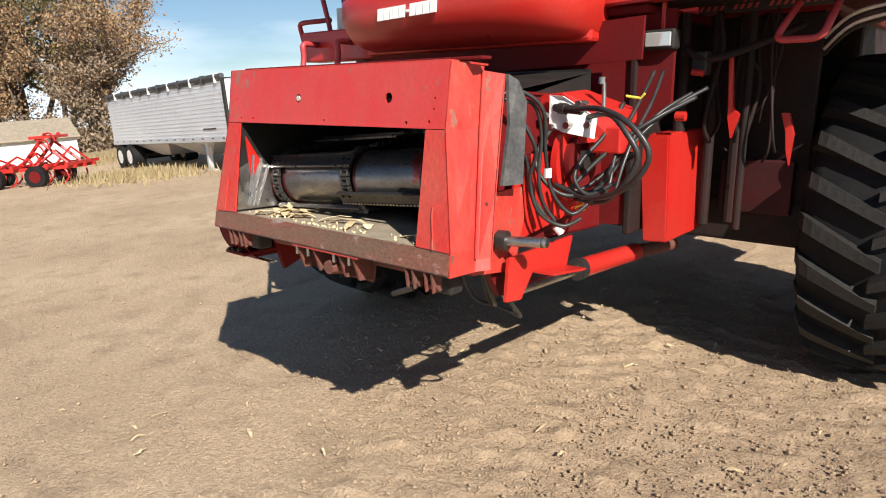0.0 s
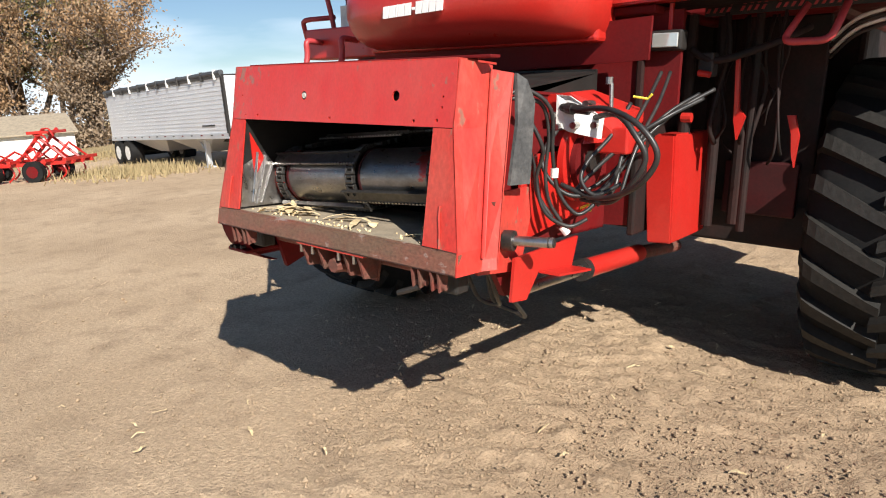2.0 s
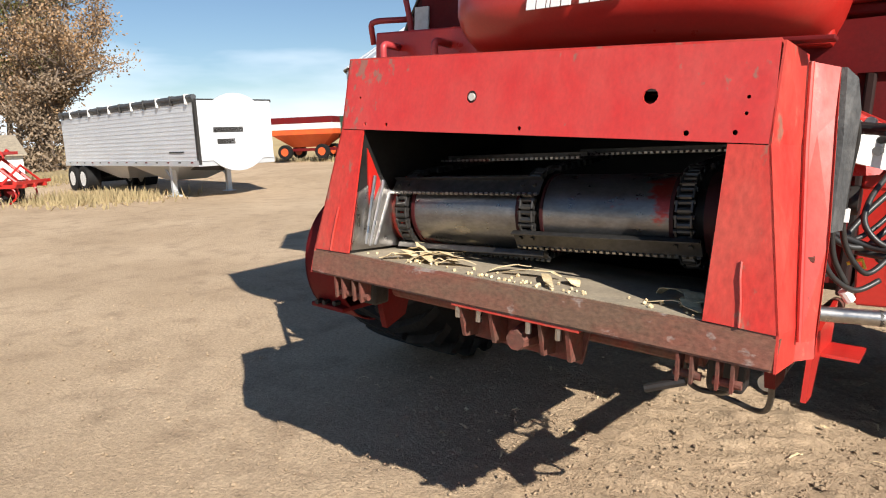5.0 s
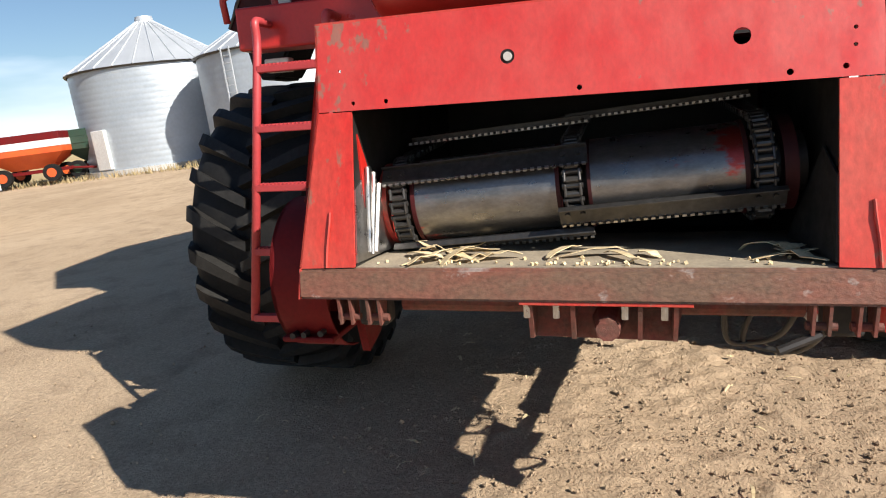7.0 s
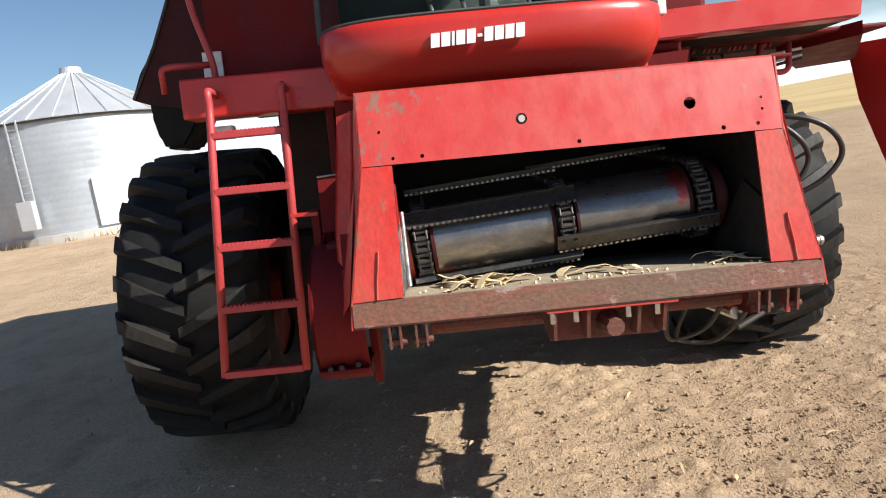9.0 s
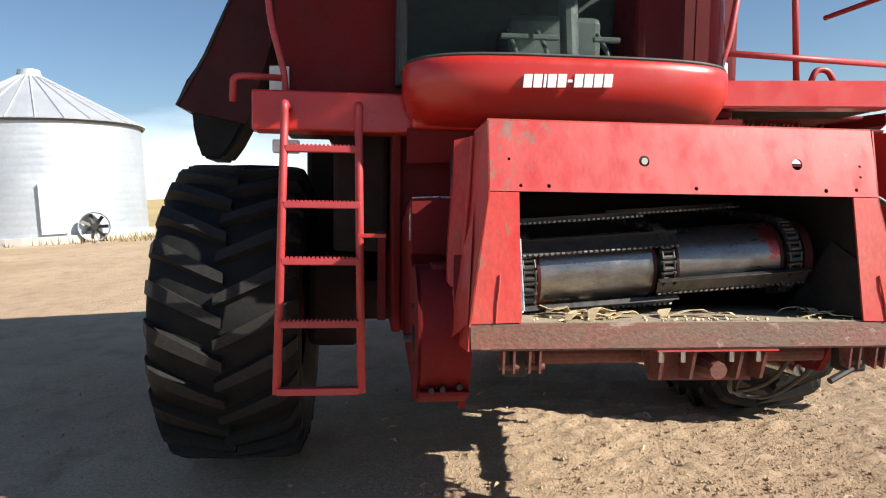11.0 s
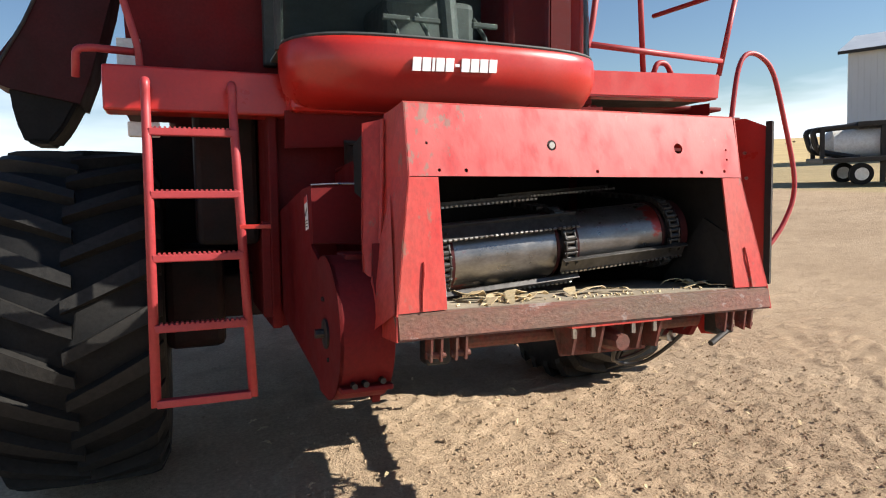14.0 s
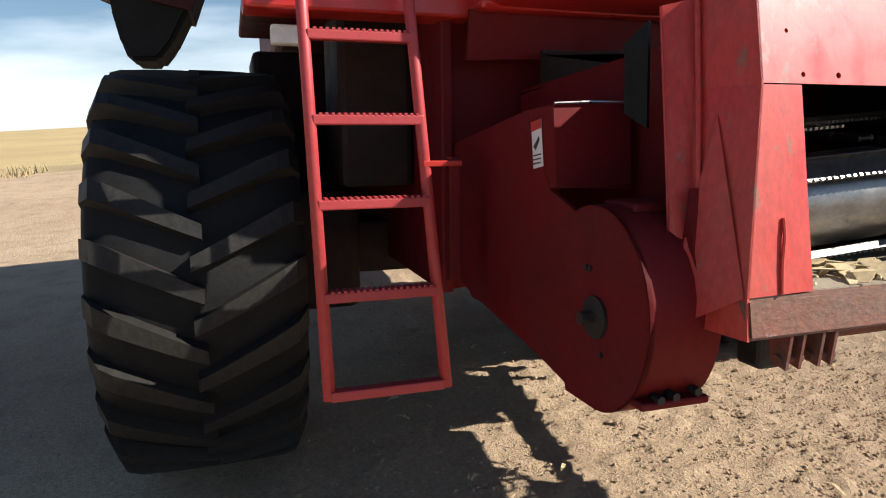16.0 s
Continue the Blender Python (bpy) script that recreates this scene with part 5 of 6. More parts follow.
# ---------- tyres ----------
def wheel(name, x_mid, y, lean, rad, wide, foot):
    w = empty(name, pose(x_mid, y, rad + foot) @ Matrix.Diagonal((wide / 0.75, rad / 0.93, rad / 0.93, 1)), parent=combine)
    bm = fresh()
    n = 56
    prof = [(-0.30, 0.46), (-0.36, 0.55), (-0.375, 0.68), (-0.365, 0.78), (-0.34, 0.835), (-0.28, 0.862), (-0.14, 0.876), (0.0, 0.88),
            (0.14, 0.876), (0.28, 0.862), (0.34, 0.835), (0.365, 0.78), (0.375, 0.68), (0.36, 0.55), (0.30, 0.46)]
    rings = []
    for k in range(n):
        a = 2 * math.pi * k / n
        rings.append([bm.verts.new((px, r * math.cos(a), r * math.sin(a))) for px, r in prof])
    for k in range(n):
        p, q = rings[k], rings[(k + 1) % n]
        for i in range(len(prof) - 1):
            bm.faces.new((p[i], p[i + 1], q[i + 1], q[i]))
    tyre = part("tyre", bm, RUBBER, w, "deep-lugged black tractor tyre", smooth=True)
    # one lug, bent like the tread: bars that meet in a V pointing down at the front
    bm = fresh()
    ring = []
    ns = 9
    for k in range(ns + 1):
        u = k / ns
        x = -0.02 + 0.385 * u
        ang = 0.225 * (u ** 1.05)
        half = 0.030 + 0.016 * u
        drop = 0.10 * max(0.0, (u - 0.86) / 0.14) ** 1.5
        r0, r1 = 0.845 - drop - (0.02 if u > 0.8 else 0), 0.932 - 0.012 * u * u - drop
        row = []
        for da, rr in ((-half - 0.012, r0), (-half, r1), (half, r1), (half + 0.012, r0)):
            a = ang + da
            row.append(bm.verts.new((x, -rr * math.cos(a), rr * math.sin(a))))
        ring.append(row)
    for a, b in zip(ring, ring[1:]):
        for i in range(3):
            bm.faces.new((a[i], a[i + 1], b[i + 1], b[i]))
        bm.faces.new((a[3], a[0], b[0], b[3]))
    bm.faces.new(ring[0])
    bm.faces.new(ring[-1][::-1])
    bmesh.ops.recalc_face_normals(bm, faces=bm.faces)
    me = bpy.data.meshes.new("lug")
    bm.to_mesh(me)
    bm.free()
    me.materials.append(LUG)
    count = 25
    for k in range(count):
        a = 360 * k / count
        share("lug", me, tyre, pose(0, 0, 0, a + lean, 0, 0))
        share("lug", me, tyre, pose(0, 0, 0, a + lean + 180 / count, 0, 0) @ Matrix.Diagonal((-1, 1, 1, 1)))
    for s in (-1, 1):
        rim = part("rim", one(cyl, (s * 0.05, 0, 0), (s * 0.27, 0, 0), 0.40, 0.47, seg=40), RED_SHADED, w, smooth="auto")
    part("hub", one(cyl, (-0.34, 0, 0), (0.34, 0, 0), 0.16, seg=24), RED_SHADED, w, smooth="auto")
    return w


wheel("front_wheel", -1.965, 2.40, 4, 0.985, 0.86, -0.135)
wheel("front_wheel", 1.88, 3.00, 0, 0.98, 0.82, -0.055)


# ---------- grain bins ----------
def grain_bin(x, y, z, r, h, roof, door_at, label, ladder_at=None):
    g = empty("grain_bin", pose(x, y, z))
    tagged(g, label, "grain bin", group="grain bins")
    bm = fresh()
    n = 64
    rows = int(h / 0.55)
    per = 6
    prev = None
    for j in range(rows * per + 1):
        zz = 0.25 + (h - 0.25) * j / (rows * per)
        rr = r + 0.008 * math.cos(2 * math.pi * j / 3.0)
        ring = [bm.verts.new((rr * math.cos(2 * math.pi * k / n), rr * math.sin(2 * math.pi * k / n), zz)) for k in range(n)]
        if prev:
            for k in range(n):
                bm.faces.new((prev[k], prev[(k + 1) % n], ring[(k + 1) % n], ring[k]))
        prev = ring
    part("bin_wall", bm, GALV, g, "corrugated galvanised wall", smooth=True)
    bm = fresh()
    lo = [bm.verts.new(((r + 0.18) * math.cos(2 * math.pi * k / n), (r + 0.18) * math.sin(2 * math.pi * k / n), h - 0.08)) for k in range(n)]
    hi = [bm.verts.new((0.45 * math.cos(2 * math.pi * k / n), 0.45 * math.sin(2 * math.pi * k / n), h + roof)) for k in range(n)]
    for k in range(n):
        bm.faces.new((lo[k], lo[(k + 1) % n], hi[(k + 1) % n], hi[k]))
    rf = part("bin_roof", bm, ROOF, g, "ribbed galvanised cone roof")
    for k in range(28):
        a = 2 * math.pi * k / 28
        ca, sa = math.cos(a), math.sin(a)
        part("roof_rib", one(tube, [((r + 0.17) * ca, (r + 0.17) * sa, h - 0.06), (0.45 * ca, 0.45 * sa, h + roof + 0.02)], 0.035, 4), ROOF, rf)
    part("eave_ring", one(tube, [((r + 0.10) * math.cos(2 * math.pi * k / 48), (r + 0.10) * math.sin(2 * math.pi * k / 48), h - 0.10) for k in range(49)], 0.06, 6), CHAIN, g)
    part("roof_cap", one(cyl, (0, 0, h + roof - 0.05), (0, 0, h + roof + 0.28), 0.5, 0.42, seg=24), ROOF, g)
    part("foundation", one(cyl, (0, 0, -0.3), (0, 0, 0.27), r + 0.25, seg=48), CONCRETE, g)
    ca, sa = math.cos(radians(door_at)), math.sin(radians(door_at))
    m = Matrix(((-sa, ca, 0, ca * (r + 0.04)), (ca, sa, 0, sa * (r + 0.04)), (0, 0, 1, 0.35), (0, 0, 0, 1)))
    d = part("bin_door", one(box, (-0.45, -0.12, 0), (0.45, 0.10, 1.9), 0.02, m), WHITE, g, "white walk-in door")
    if ladder_at is not None:
        ca, sa = math.cos(radians(ladder_at)), math.sin(radians(ladder_at))
        ld = empty("bin_ladder", parent=g)
        rr = r + 0.18
        for s in (-0.22, 0.22):
            px, py = rr * ca - s * sa, rr * sa + s * ca
            part("ladder_rail", one(box, (px - 0.025, py - 0.025, 0.6), (px + 0.025, py + 0.025, h)), ROOF, ld)
        for k in range(int((h - 0.8) / 0.3)):
            zz = 0.8 + 0.3 * k
            part("ladder_step", one(cyl, (rr * ca + 0.22 * sa, rr * sa - 0.22 * ca, zz), (rr * ca - 0.22 * sa, rr * sa + 0.22 * ca, zz), 0.018, seg=6), ROOF, ld)
        part("cage", one(box, (rr * ca * 1.02 - 0.3, rr * sa * 1.02 - 0.3, 0.6), (rr * ca * 1.02 + 0.3, rr * sa * 1.02 + 0.0, 1.7), 0.02), ROOF, ld)
    return g


grain_bin(-23.6, 29.2, 0.35, 4.15, 5.15, 2.35, -100, "large galvanised grain bin with a white door and cone roof")
grain_bin(-14.95, 27.6, 0.4, 4.1, 4.75, 2.1, -60, "galvanised grain bin with a side ladder, bright in sun", -98)


def aeration_fan(x, y, turn):
    z = ground_height(x, y)
    f = empty("aeration_fan", pose(x, y, z, 0, 0, turn))
    tagged(f, "round grey aeration fan on the ground by the grain bin", "fan")
    bm = fresh()
    for y0, r0, y1, r1 in ((-0.25, 0.56, -0.20, 0.52), (-0.20, 0.52, 0.20, 0.52), (0.20, 0.52, 0.25, 0.56)):
        cyl(bm, (0, y0, 0.58), (0, y1, 0.58), r0, r1, seg=36, caps=False)
    part("housing", bm, GALV, f, smooth="auto")
    part("hub", one(cyl, (0, -0.16, 0.58), (0, 0.14, 0.58), 0.13, seg=20), CHAIN, f, smooth="auto")
    for k in range(7):
        part("blade", one(box, (0.11, -0.02, -0.07), (0.49, 0.0, 0.07), 0.004, pose(0, 0, 0.58) @ pose(0, 0, 0, 0, 360 * k / 7, 0) @ pose(0, 0, 0, 32, 0, 0)), CHAIN, f)
    for s in (-0.35, 0.35):
        part("foot", one(box, (s - 0.05, -0.22, 0.0), (s + 0.05, 0.22, 0.16), 0.01), BLACK_IRON, f)


aeration_fan(-11.7, 24.6, 20)


# ---------- hopper trailer ----------
def hopper_trailer():
    nose, rear = Vector((-16.5, 9.75, 0)), Vector((-27.9, 10.95, 0))
    d = (nose - rear)
    length = d.length
    ux = d.normalized()
    base = rear.copy()
    base.z = -0.08
    m = Matrix(((ux.x, -ux.y, 0, base.x), (ux.y, ux.x, 0, base.y), (0, 0, 1, base.z), (0, 0, 0, 1)))
    t = empty("hopper_trailer", m)
    tagged(t, "long silver hopper grain trailer with a rolled dark tarp", "trailer")
    zb, zt, w = 1.17, 2.95, 2.55
    part("box_body", one(box, (0, 0, zb), (length, w, zt), 0.03), ALU, t, "ribbed silver side sheets")
    for k in range(13):
        z = zb + 0.12 + k * 0.135
        part("side_rib", one(box, (0.05, -0.008, z), (length - 0.05, 0.004, z + 0.05), 0.003), ALU, t)
    part("lower_rail", one(box, (0, -0.03, zb - 0.16), (length, w + 0.03, zb + 0.03), 0.01), ROOF, t)
    part("top_rail", one(box, (-0.02, -0.04, zt - 0.05), (length + 0.02, w + 0.04, zt + 0.05), 0.01), CHAIN, t)
    part("tarp_roll", one(tube, [(0, 0.0, zt + 0.1), (length, 0.0, zt + 0.1)], 0.085, 10), TARP, t, "dark rolled tarp")
    for k in range(12):
        x = 0.4 + k * (length - 0.8) / 11
        part("tarp_strap", one(box, (x - 0.03, -0.10, zt - 0.10), (x + 0.03, 0.12, zt + 0.20), 0.01), WHITE if k % 2 else CHAIN, t)
    part("nose_cap", one(cyl, (length - 0.03, w / 2, zt - 0.95), (length + 0.05, w / 2, zt - 0.95), 1.18, seg=32), ALU, t)
    part("nose_sheet", one(box, (length, 0.02, zb), (length + 0.04, w - 0.02, zt), 0.01), ALU, t)
    part("corner_post", one(box, (length - 0.10, -0.03, zb - 0.1), (length + 0.05, 0.05, zt + 0.05), 0.01), BLACK_IRON, t)
    for y0, z0, wd in ((0.5, 2.0, 1.0), (0.6, 1.65, 0.6)):
        part("nose_mark", one(box, (length + 0.04, y0, z0), (length + 0.05, y0 + wd, z0 + 0.16)), CHAIN, t)
    part("side_mark", one(box, (length - 1.9, -0.026, 1.42), (length - 0.9, -0.02, 1.47)), INK, t)
    for k in range(14):
        x = 0.5 + k * (length - 1) / 13
        part("marker_lamp", one(box, (x, -0.04, zb - 0.06), (x + 0.14, -0.025, zb - 0.02)), RED_SHADED if k % 2 else CHAIN, t)
    # hoppers
    for c in (3.9, 7.9):
        bm = fresh()
        top = [(c - 2.0, 0.1), (c + 2.0, 0.1), (c + 2.0, w - 0.1), (c - 2.0, w - 0.1)]
        bot = [(c - 0.45, 0.75), (c + 0.45, 0.75), (c + 0.45, w - 0.75), (c - 0.45, w - 0.75)]
        a = [bm.verts.new((x, y, zb - 0.1)) for x, y in top]
        b = [bm.verts.new((x, y, 0.5)) for x, y in bot]
        for i in range(4):
            bm.faces.new((a[i], a[(i + 1) % 4], b[(i + 1) % 4], b[i]))
        bm.faces.new(a)
        bm.faces.new(b)
        part("hopper", bm, ROOF, t)
    part("mud_flap", one(box, (0.15, 0.1, 0.25), (0.2, w - 0.1, 1.05)), BLACK_IRON, t)
    for ax in (0.85, 2.0):
        for y in (0.15, w - 0.15):
            wh = empty("trailer_wheel", parent=t)
            part("tyre", one(cyl, (ax, y - 0.25, 0.5), (ax, y + 0.25, 0.5), 0.5, seg=28), RUBBER, wh, smooth="auto")
            part("rim", one(cyl, (ax, y - 0.26, 0.5), (ax, y - 0.20, 0.5), 0.29, 0.24, seg=20), WHITE, wh)
        part("axle", one(cyl, (ax, 0.3, 0.5), (ax, w - 0.3, 0.5), 0.08, seg=10), BLACK_IRON, t)
    part("frame_rail", one(box, (0.2, 0.75, 0.85), (length - 0.3, 0.95, 1.05), 0.01), BLACK_IRON, t)
    part("frame_rail", one(box, (0.2, w - 0.95, 0.85), (length - 0.3, w - 0.75, 1.05), 0.01), BLACK_IRON, t)
    for y in (0.3, w - 0.3):
        lg = empty("landing_leg", parent=t)
        part("leg_post", one(box, (length - 2.55, y - 0.08, 0.05), (length - 2.4, y + 0.08, 1.1), 0.01), ROOF, lg)
        part("leg_foot", one(box, (length - 2.68, y - 0.16, 0.0), (length - 2.27, y + 0.16, 0.06), 0.01), ROOF, lg)
        part("leg_brace", one(tube, [(length - 2.48, y, 0.5), (length - 3.2, y, 1.08)], 0.04, 6), ROOF, lg)


hopper_trailer()


# ---------- folded tillage implement ----------
def tillage():
    t = empty("tillage_implement", pose(-23.8, 6.0, -0.10, 0, 0, 40))
    tagged(t, "folded red tillage implement on small black tyres", "implement")
    rnd = random.Random(3)
    for y in (-0.6, 0.0, 0.6):
        part("frame_bar", one(box, (-2.4, y - 0.06, 0.55), (2.2, y + 0.06, 0.67), 0.01), RED, t)
    for x in (-2.2, -1.0, 0.2, 1.4, 2.1):
        part("cross_bar", one(box, (x - 0.06, -1.0, 0.66), (x + 0.06, 1.0, 0.77), 0.01), RED, t)
    for x in (-2.0, -1.4, -0.8, -0.2, 0.4, 1.0, 1.6):
        for y in (-0.6, 0.6):
            sh = smooth_line([(x, y, 0.62), (x + 0.22, y, 0.50), (x + 0.26, y, 0.25), (x + 0.05, y, 0.06)], 4)
            part("shank", one(tube, sh, 0.03, 6), RED, t)
    for x in (-1.8, -1.2, -0.5, 0.1, 0.8, 1.5):
        part("hitch_strut", one(tube, [(x, -0.7, 0.66), (x + rnd.uniform(0.2, 0.5), rnd.uniform(-0.3, 0.3), rnd.uniform(0.95, 1.3)), (x + 0.6, 0.6, 0.66)], 0.04, 6), RED, t)
    # raised wing
    for y in (-0.5, 0.3):
        part("wing_bar", one(tube, [(0.3, y, 0.75), (1.3, y, 1.75)], 0.06, 6), RED, t)
        part("wing_bar", one(tube, [(1.9, y, 0.72), (0.9, y, 1.65)], 0.05, 6), RED, t)
    for k in range(5):
        u = k / 4
        part("wing_shank", one(tube, smooth_line([(0.4 + 0.9 * u, -0.6, 0.85 + 0.9 * u), (0.7 + 0.9 * u, -0.7, 0.95 + 0.8 * u), (0.85 + 0.9 * u, -0.75, 0.7 + 0.8 * u)], 4), 0.03, 6), RED, t)
    part("wing_top", one(box, (0.75, -0.6, 1.60), (1.5, 0.5, 1.70), 0.01), RED, t)
    for x, y in ((-1.4, -0.8), (-0.6, -0.8), (0.9, -0.8), (-1.4, 0.9), (0.9, 0.9)):
        wh = empty("implement_wheel", parent=t)
        part("tyre", one(cyl, (x, y - 0.12, 0.36), (x, y + 0.12, 0.36), 0.36, seg=24), RUBBER, wh, smooth="auto")
        part("rim", one(cyl, (x, y - 0.13, 0.36), (x, y - 0.09, 0.36), 0.2, seg=16), RED_SHADED, wh)


tillage()


# ---------- low building behind the implement ----------
def low_shed():
    s = empty("low_shed", pose(-38.5, 11.0, -0.12, 0, 0, 70))
    tagged(s, "low pale shed with a tan sloping roof", "shed")
    part("wall", one(box, (-4.0, -2.0, 0), (2.2, 2.0, 1.55), 0.02), WHITE, s)
    part("roof", one(slab, [(-4.2, -2.3, 1.5), (2.4, -2.3, 1.5), (2.0, 0.0, 2.5), (-4.2, 0.0, 2.5)], 0.08, (0, 0, 1)), PAN, s)
    part("roof", one(slab, [(-4.2, 2.3, 1.5), (2.4, 2.3, 1.5), (2.0, 0.0, 2.5), (-4.2, 0.0, 2.5)], 0.08, (0, 0, 1)), PAN, s)


low_shed()


# ---------- wagons by the bin ----------
def wagon(name, x, y, turn, body_mat, top_mat, label, l=3.6):
    w = empty(name, pose(x, y, 0.55, 0, 0, turn))
    tagged(w, label, "wagon")
    bm = fresh()
    a = [bm.verts.new(p) for p in ((-l / 2, -1.1, 1.9), (l / 2, -1.1, 1.9), (l / 2, 1.1, 1.9), (-l / 2, 1.1, 1.9))]
    c = [bm.verts.new(p) for p in ((-l / 2, -1.1, 1.35), (l / 2, -1.1, 1.35), (l / 2, 1.1, 1.35), (-l / 2, 1.1, 1.35))]
    b = [bm.verts.new(p) for p in ((-l / 4, -0.4, 0.65), (l / 4, -0.4, 0.65), (l / 4, 0.4, 0.65), (-l / 4, 0.4, 0.65))]
    for u, v in ((a, c), (c, b)):
        for i in range(4):
            bm.faces.new((u[i], u[(i + 1) % 4], v[(i + 1) % 4], v[i]))
    bm.faces.new(b)
    part("hopper", bm, body_mat, w)
    part("top_band", one(box, (-l / 2 - 0.02, -1.13, 1.62), (l / 2 + 0.02, 1.13, 1.95), 0.02), WHITE if body_mat is ORANGE else body_mat, w)
    part("extension", one(box, (-l / 2, -1.12, 1.95), (l / 2, 1.12, 2.3), 0.02), top_mat, w)
    for x0 in (-1.1, 1.1):
        for y0 in (-0.95, 0.95):
            wh = empty("wagon_wheel", parent=w)
            part("tyre", one(cyl, (x0, y0 - 0.14, 0.4), (x0, y0 + 0.14, 0.4), 0.4, seg=24), RUBBER, wh, smooth="auto")
            part("rim", one(cyl, (x0, y0 - 0.15, 0.4), (x0, y0 - 0.1, 0.4), 0.22, seg=16), body_mat, wh)
    part("running_gear", one(box, (-1.7, -0.35, 0.42), (1.7, 0.35, 0.58), 0.01), RED_SHADED, w)
    part("drawbar", one(tube, [(1.6, 0, 0.5), (3.0, 0, 0.35)], 0.06, 8), RED_SHADED, w)


wagon("gravity_wagon", -27.7, 24.2, 25, ORANGE, RED_SHADED, "orange gravity grain wagon with a white band")
wagon("gravity_wagon", -25.6, 26.6, 25, GREEN, GREEN, "dark green grain wagon behind the orange one", 3.0)


# ---------- tank trailer and shed on the other side ----------
def tank_trailer():
    t = empty("tank_trailer", pose(20.9, 14.7, 0.33, 0, 0, -38))
    tagged(t, "black gooseneck trailer with silver liquid tanks", "trailer")
    part("deck", one(box, (-1.0, -1.2, 0.78), (7.0, 1.2, 0.95), 0.02), BLACK_IRON, t)
    for x in (0.6, 3.4):
        tk = empty("tank", parent=t)
        bm = fresh()
        cyl(bm, (x - 1.1, 0, 1.42), (x + 1.1, 0, 1.42), 0.55, seg=28)
        cyl(bm, (x + 1.1, 0, 1.42), (x + 1.3, 0, 1.42), 0.55, 0.32, seg=28)
        cyl(bm, (x - 1.3, 0, 1.42), (x - 1.1, 0, 1.42), 0.32, 0.55, seg=28)
        part("tank_shell", bm, WHITE, tk, "silver tank", smooth="auto")
    for s in (-0.5, 0.5):
        part("gooseneck", one(tube, rounded([(0.3, s, 0.9), (-1.0, s, 1.2), (-1.2, s, 1.95), (0.6, s, 2.05), (4.2, s, 2.05)], 0.2), 0.10, 8), BLACK_IRON, t)
    part("top_rack", one(box, (0.2, -0.7, 2.0), (5.5, 0.7, 2.16), 0.02), BLACK_IRON, t)
    for x in (-0.9, 2.0, 5.4):
        for s in (-0.65, 0.65):
            part("post", one(box, (x - 0.07, s - 0.07, 0.9), (x + 0.07, s + 0.07, 2.05), 0.01), BLACK_IRON, t)
    part("jack", one(box, (0.9, -0.75, 0.05), (1.05, -0.6, 2.0), 0.01), BLACK_IRON, t)
    for x in (0.2, 4.0, 5.0):
        for y in (-1.05, 1.05):
            wh = empty("trailer_wheel", parent=t)
            part("tyre", one(cyl, (x, y - 0.11, 0.37), (x, y + 0.11, 0.37), 0.37, seg=24), RUBBER, wh, smooth="auto")
            part("rim", one(cyl, (x, y - 0.12, 0.37), (x, y - 0.08, 0.37), 0.22, seg=16), WHITE, wh)


tank_trailer()


def steel_shed():
    s = empty("steel_shed", pose(41.6, 30.2, 0.45, 0, 0, -62))
    tagged(s, "pale blue-grey sheet steel farm shed", "shed")
    part("wall", one(box, (0, 0, 0), (16, 12, 7.6), 0.02), SHED, s)
    for k in range(44):
        x = 0.2 + k * 0.36
        part("wall_rib", one(box, (x, -0.04, 0), (x + 0.06, 0.0, 7.6)), SHED, s)
    bm = fresh()
    slab(bm, [(-0.5, -0.5, 7.55), (16.5, -0.5, 7.55), (16.5, 6.0, 9.3), (-0.5, 6.0, 9.3)], 0.1, (0, 0, 1))
    part("roof", bm, ROOF, s)
    part("roof", one(slab, [(-0.5, 12.5, 7.55), (16.5, 12.5, 7.55), (16.5, 6.0, 9.3), (-0.5, 6.0, 9.3)], 0.1, (0, 0, 1)), ROOF, s)
    part("gable", one(slab, [(0, 0, 7.55), (0, 12, 7.55), (0, 6, 9.25)], 0.1, (1, 0, 0)), SHED, s)
    part("eave_trim", one(box, (-0.52, -0.56, 7.42), (16.5, -0.48, 7.62)), BLACK_IRON, s)


steel_shed()


